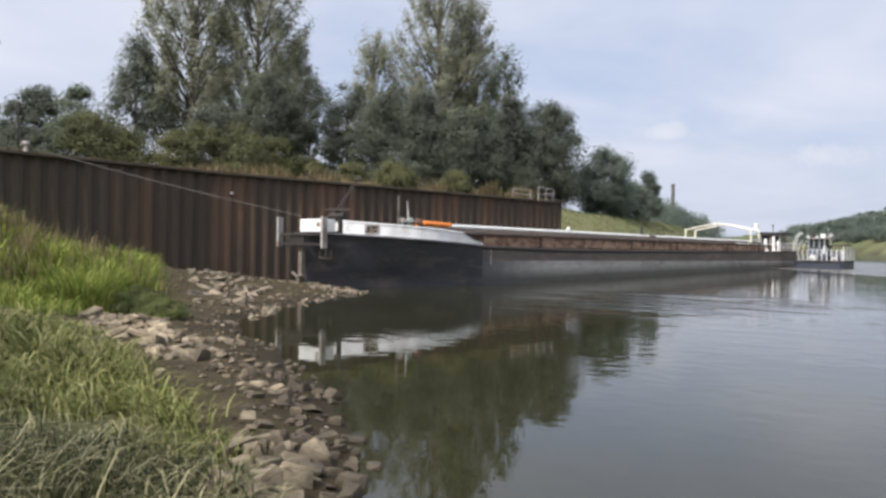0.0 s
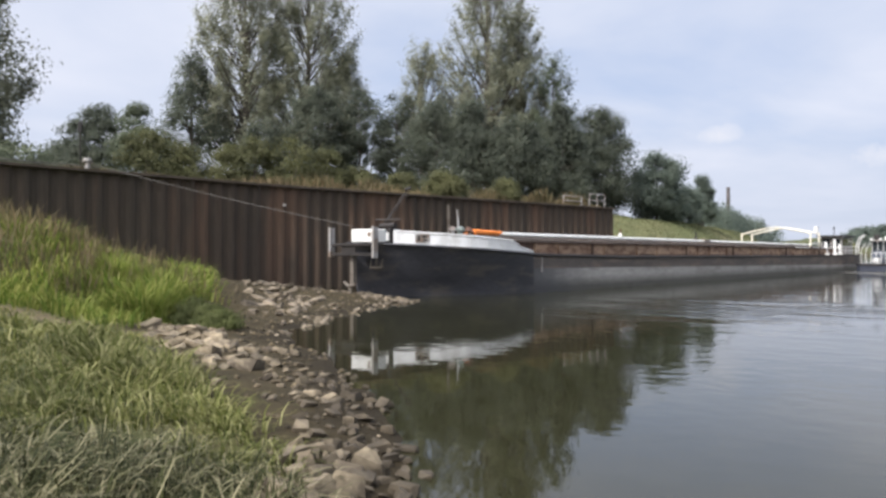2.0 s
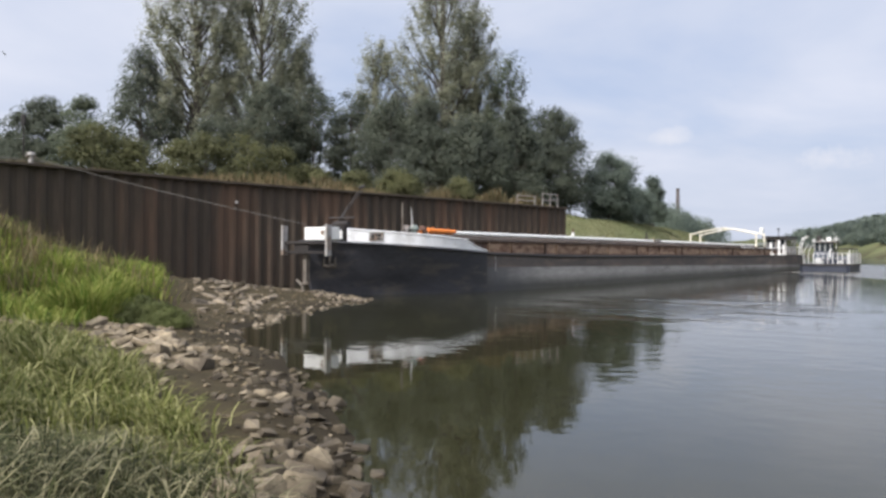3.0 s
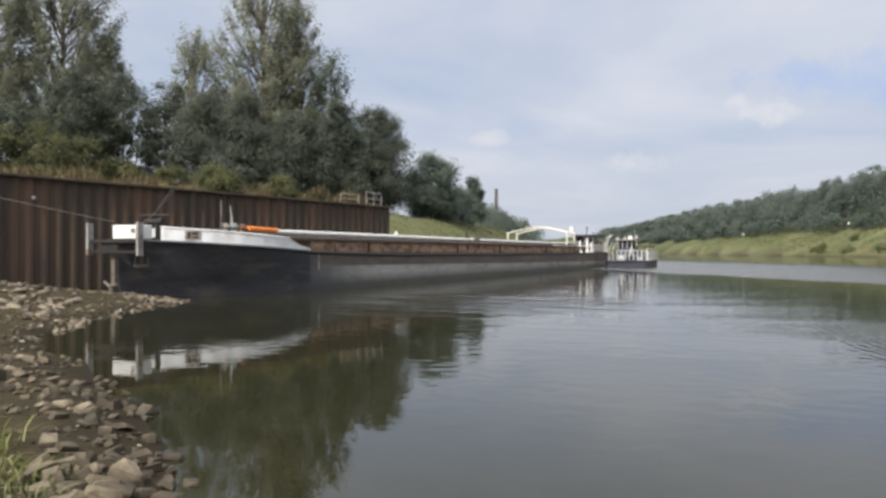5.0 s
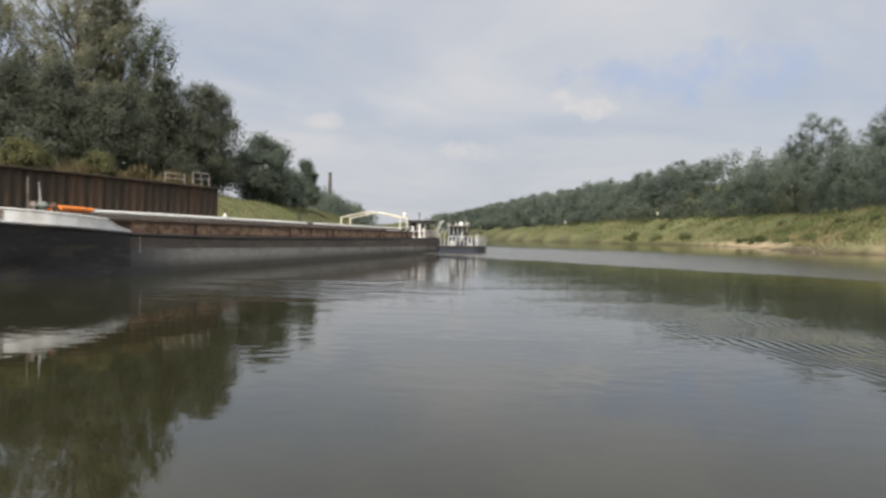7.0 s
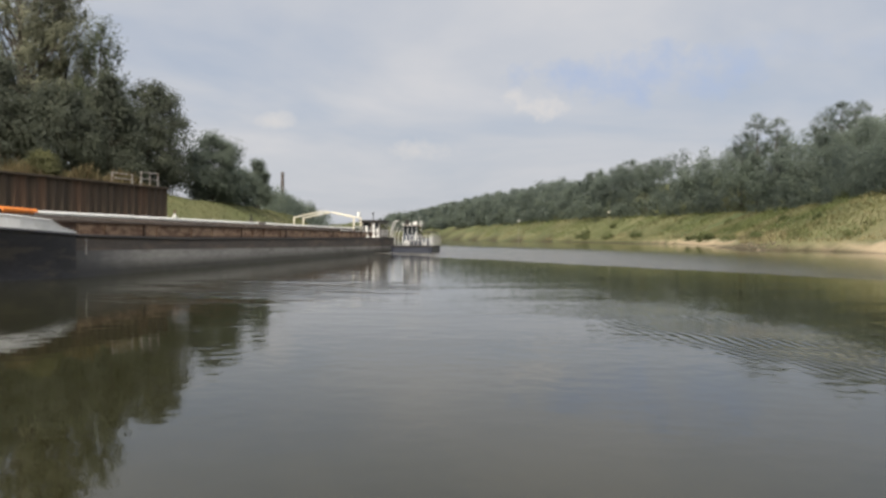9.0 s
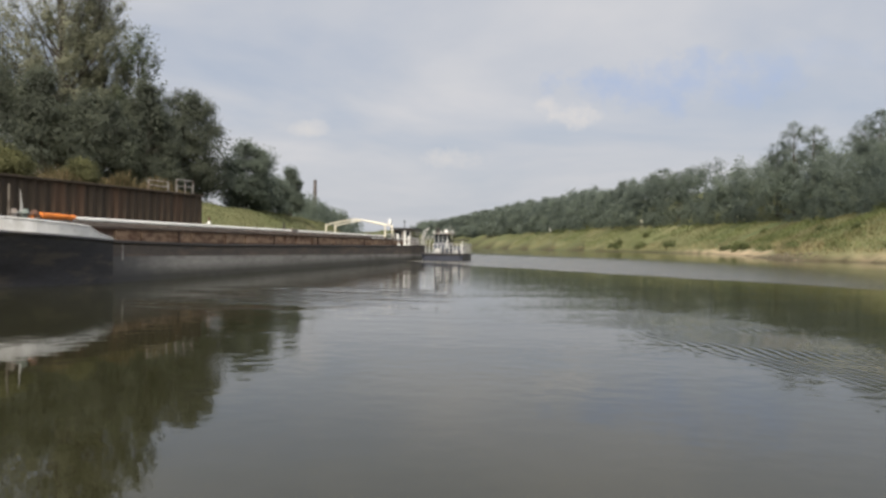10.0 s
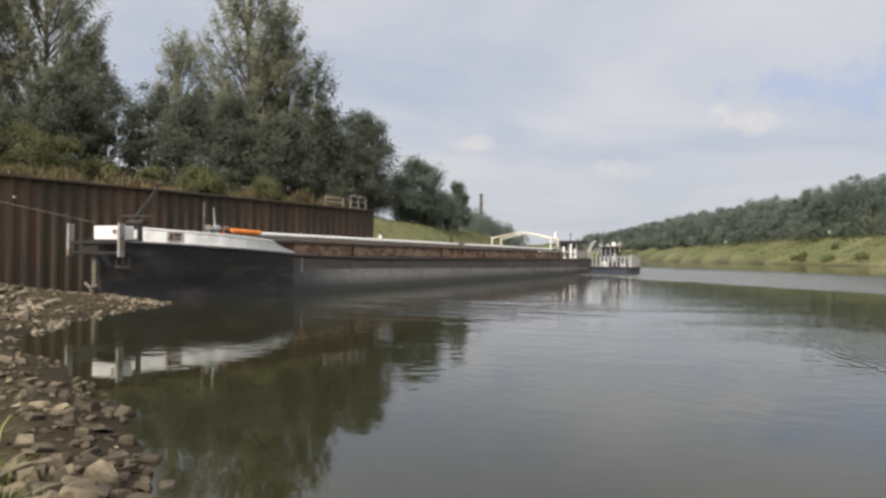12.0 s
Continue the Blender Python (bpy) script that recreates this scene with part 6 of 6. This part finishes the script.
def stone_mass(rng, strips, name, label):
    """Small stones too far off to pick apart, joined into one mesh."""
    src = []
    for me in STONES:
        co = np.empty(len(me.vertices) * 3, np.float32)
        me.vertices.foreach_get("co", co)
        me.calc_loop_triangles()
        tr = np.empty(len(me.loop_triangles) * 3, np.int32)
        me.loop_triangles.foreach_get("vertices", tr)
        src.append((co.reshape(-1, 3), tr))
    vs, fs, n0 = [], [], 0
    for n, a, b, half, lo, hi, flat in strips:
        a, b = np.array(a), np.array(b)
        side = np.array([-(b - a)[1], (b - a)[0]]) / np.hypot(*(b - a))
        for _ in range(n):
            q = a + (b - a) * rng.uniform(0, 1) + side * np.clip(rng.normal(), -1.5, 1.5) * half * 0.65
            size = lo + (hi - lo) * rng.beta(1.1, 2.2)
            z = float(land(np.array([q[0]]), np.array([q[1]]))[0][0])
            if z < -0.03 and q[0] < 0:
                continue
            z = max(z, -0.05)
            m = pose(q[0], q[1], z + 0.10 * size * flat, rng.uniform(-38, 38) * flat, rng.uniform(-38, 38) * flat, rng.uniform(0, 360))
            m = np.array(m @ Matrix.Diagonal((size, size * rng.uniform(0.7, 1.1), size * rng.uniform(0.8, 1.3) * flat, 1)))
            co, tr = src[rng.integers(len(src))]
            vs.append(co @ m[:3, :3].T + m[:3, 3])
            fs.append(tr + n0)
            n0 += len(co)
    tagged(new(name, mesh_from(name, np.concatenate(vs), 3, np.concatenate(fs), M_RUBBLE)), label, "stones", kind="stuff")


def lay_stones():
    rng = np.random.default_rng(3)
    edge_label = "angular pale quarry stone at the water's edge"
    mud_label = "weathered quarry stone lying on the mud"
    stones_strip(rng, 66, (-3.45, 2.85), (-5.35, 5.0), 0.40, 0.20, 0.40, edge_label, 1.4)
    stones_strip(rng, 40, (-3.5, 2.95), (-5.8, 5.6), 0.50, 0.12, 0.26, edge_label, 1.2)
    stones_strip(rng, 30, (-3.5, 3.15), (-5.8, 5.9), 0.5, 0.09, 0.26, edge_label, 1.2)
    stones_strip(rng, 38, (-4.9, 5.0), (-7.9, 7.5), 0.6, 0.10, 0.30, edge_label, 0.9)
    stones_strip(rng, 36, (-7.2, 6.6), (-9.6, 8.6), 0.8, 0.10, 0.26, mud_label)
    stones_strip(rng, 26, (-8.8, 6.6), (-12.5, 9.6), 0.9, 0.10, 0.30, mud_label)
    stones_strip(rng, 62, (-10.4, 7.7), (-16.2, 10.4), 0.8, 0.16, 0.56, "large flat quarry stone below the grass", 0.7)
    stone_mass(rng, [(45, (-15.5, 13.0), (-23.0, 25.6), 1.4, 0.10, 0.36, 0.75), (40, (-16.6, 14.3), (-22.9, 26.0), 0.4, 0.10, 0.36, 0.9),
                     (170, (-21.5, 24.6), (-31.5, 26.6), 1.1, 0.12, 0.5, 0.8), (150, (-18.5, 16.0), (-31.5, 25.4), 1.5, 0.15, 0.75, 0.6),
                     (40, (-9.0, 8.0), (-15.5, 12.4), 1.7, 0.06, 0.2, 0.7), (36, (-4.2, 4.4), (-9.0, 8.0), 0.9, 0.04, 0.13, 0.7)],
               "spit_stones", "pale broken stones strewn over the muddy spit")
    stone_mass(rng, [(150, (41.5, 152.0), (39.0, 186.0), 2.2, 0.3, 1.1, 0.6)], "groyne_stones", "pale stones at the low point of the far bank")
    # gravel and pebbles
    n = 9000
    x, y = rng.uniform(-31, 0, n), rng.uniform(1.5, 29, n)
    dl = shore_distance(LEFT_SHORE, x, y) * np.where(inside(LEFT_LAND, x, y), 1, -1)
    ok = (dl > 0.02) & (dl < 6.5) & (grass_edge(x, y) < 0.9)
    x, y = x[ok], y[ok]
    z = land(x, y)[0]
    n = len(x)
    s = (0.012 + 0.07 * rng.beta(1.0, 4.0, n)) * np.clip(np.hypot(x, y) / 8, 0.8, 2.2)
    corners = np.array([(1, 0, 0), (0, 1, 0), (-1, 0, 0), (0, -1, 0), (0, 0, 0.8), (0, 0, -0.5)], float)
    v = corners[None] * s[:, None, None] * rng.uniform(0.6, 1.3, (n, 6, 1)) * np.array([1.0, 1.0, 0.7])
    an = rng.uniform(0, math.tau, n)
    rx = v[..., 0] * np.cos(an)[:, None] - v[..., 1] * np.sin(an)[:, None]
    ry = v[..., 0] * np.sin(an)[:, None] + v[..., 1] * np.cos(an)[:, None]
    verts = np.stack([rx + x[:, None], ry + y[:, None], v[..., 2] + z[:, None] + 0.01], -1).reshape(-1, 3)
    tri = np.array([0, 1, 4, 1, 2, 4, 2, 3, 4, 3, 0, 4, 1, 0, 5, 2, 1, 5, 3, 2, 5, 0, 3, 5])
    ob = new("gravel", mesh_from("gravel", verts, 3, ((np.arange(n) * 6)[:, None] + tri).ravel(), M_GRAVEL))
    tagged(ob, "coarse gravel and pebbles on river mud", "gravel", kind="stuff")


lay_stones()
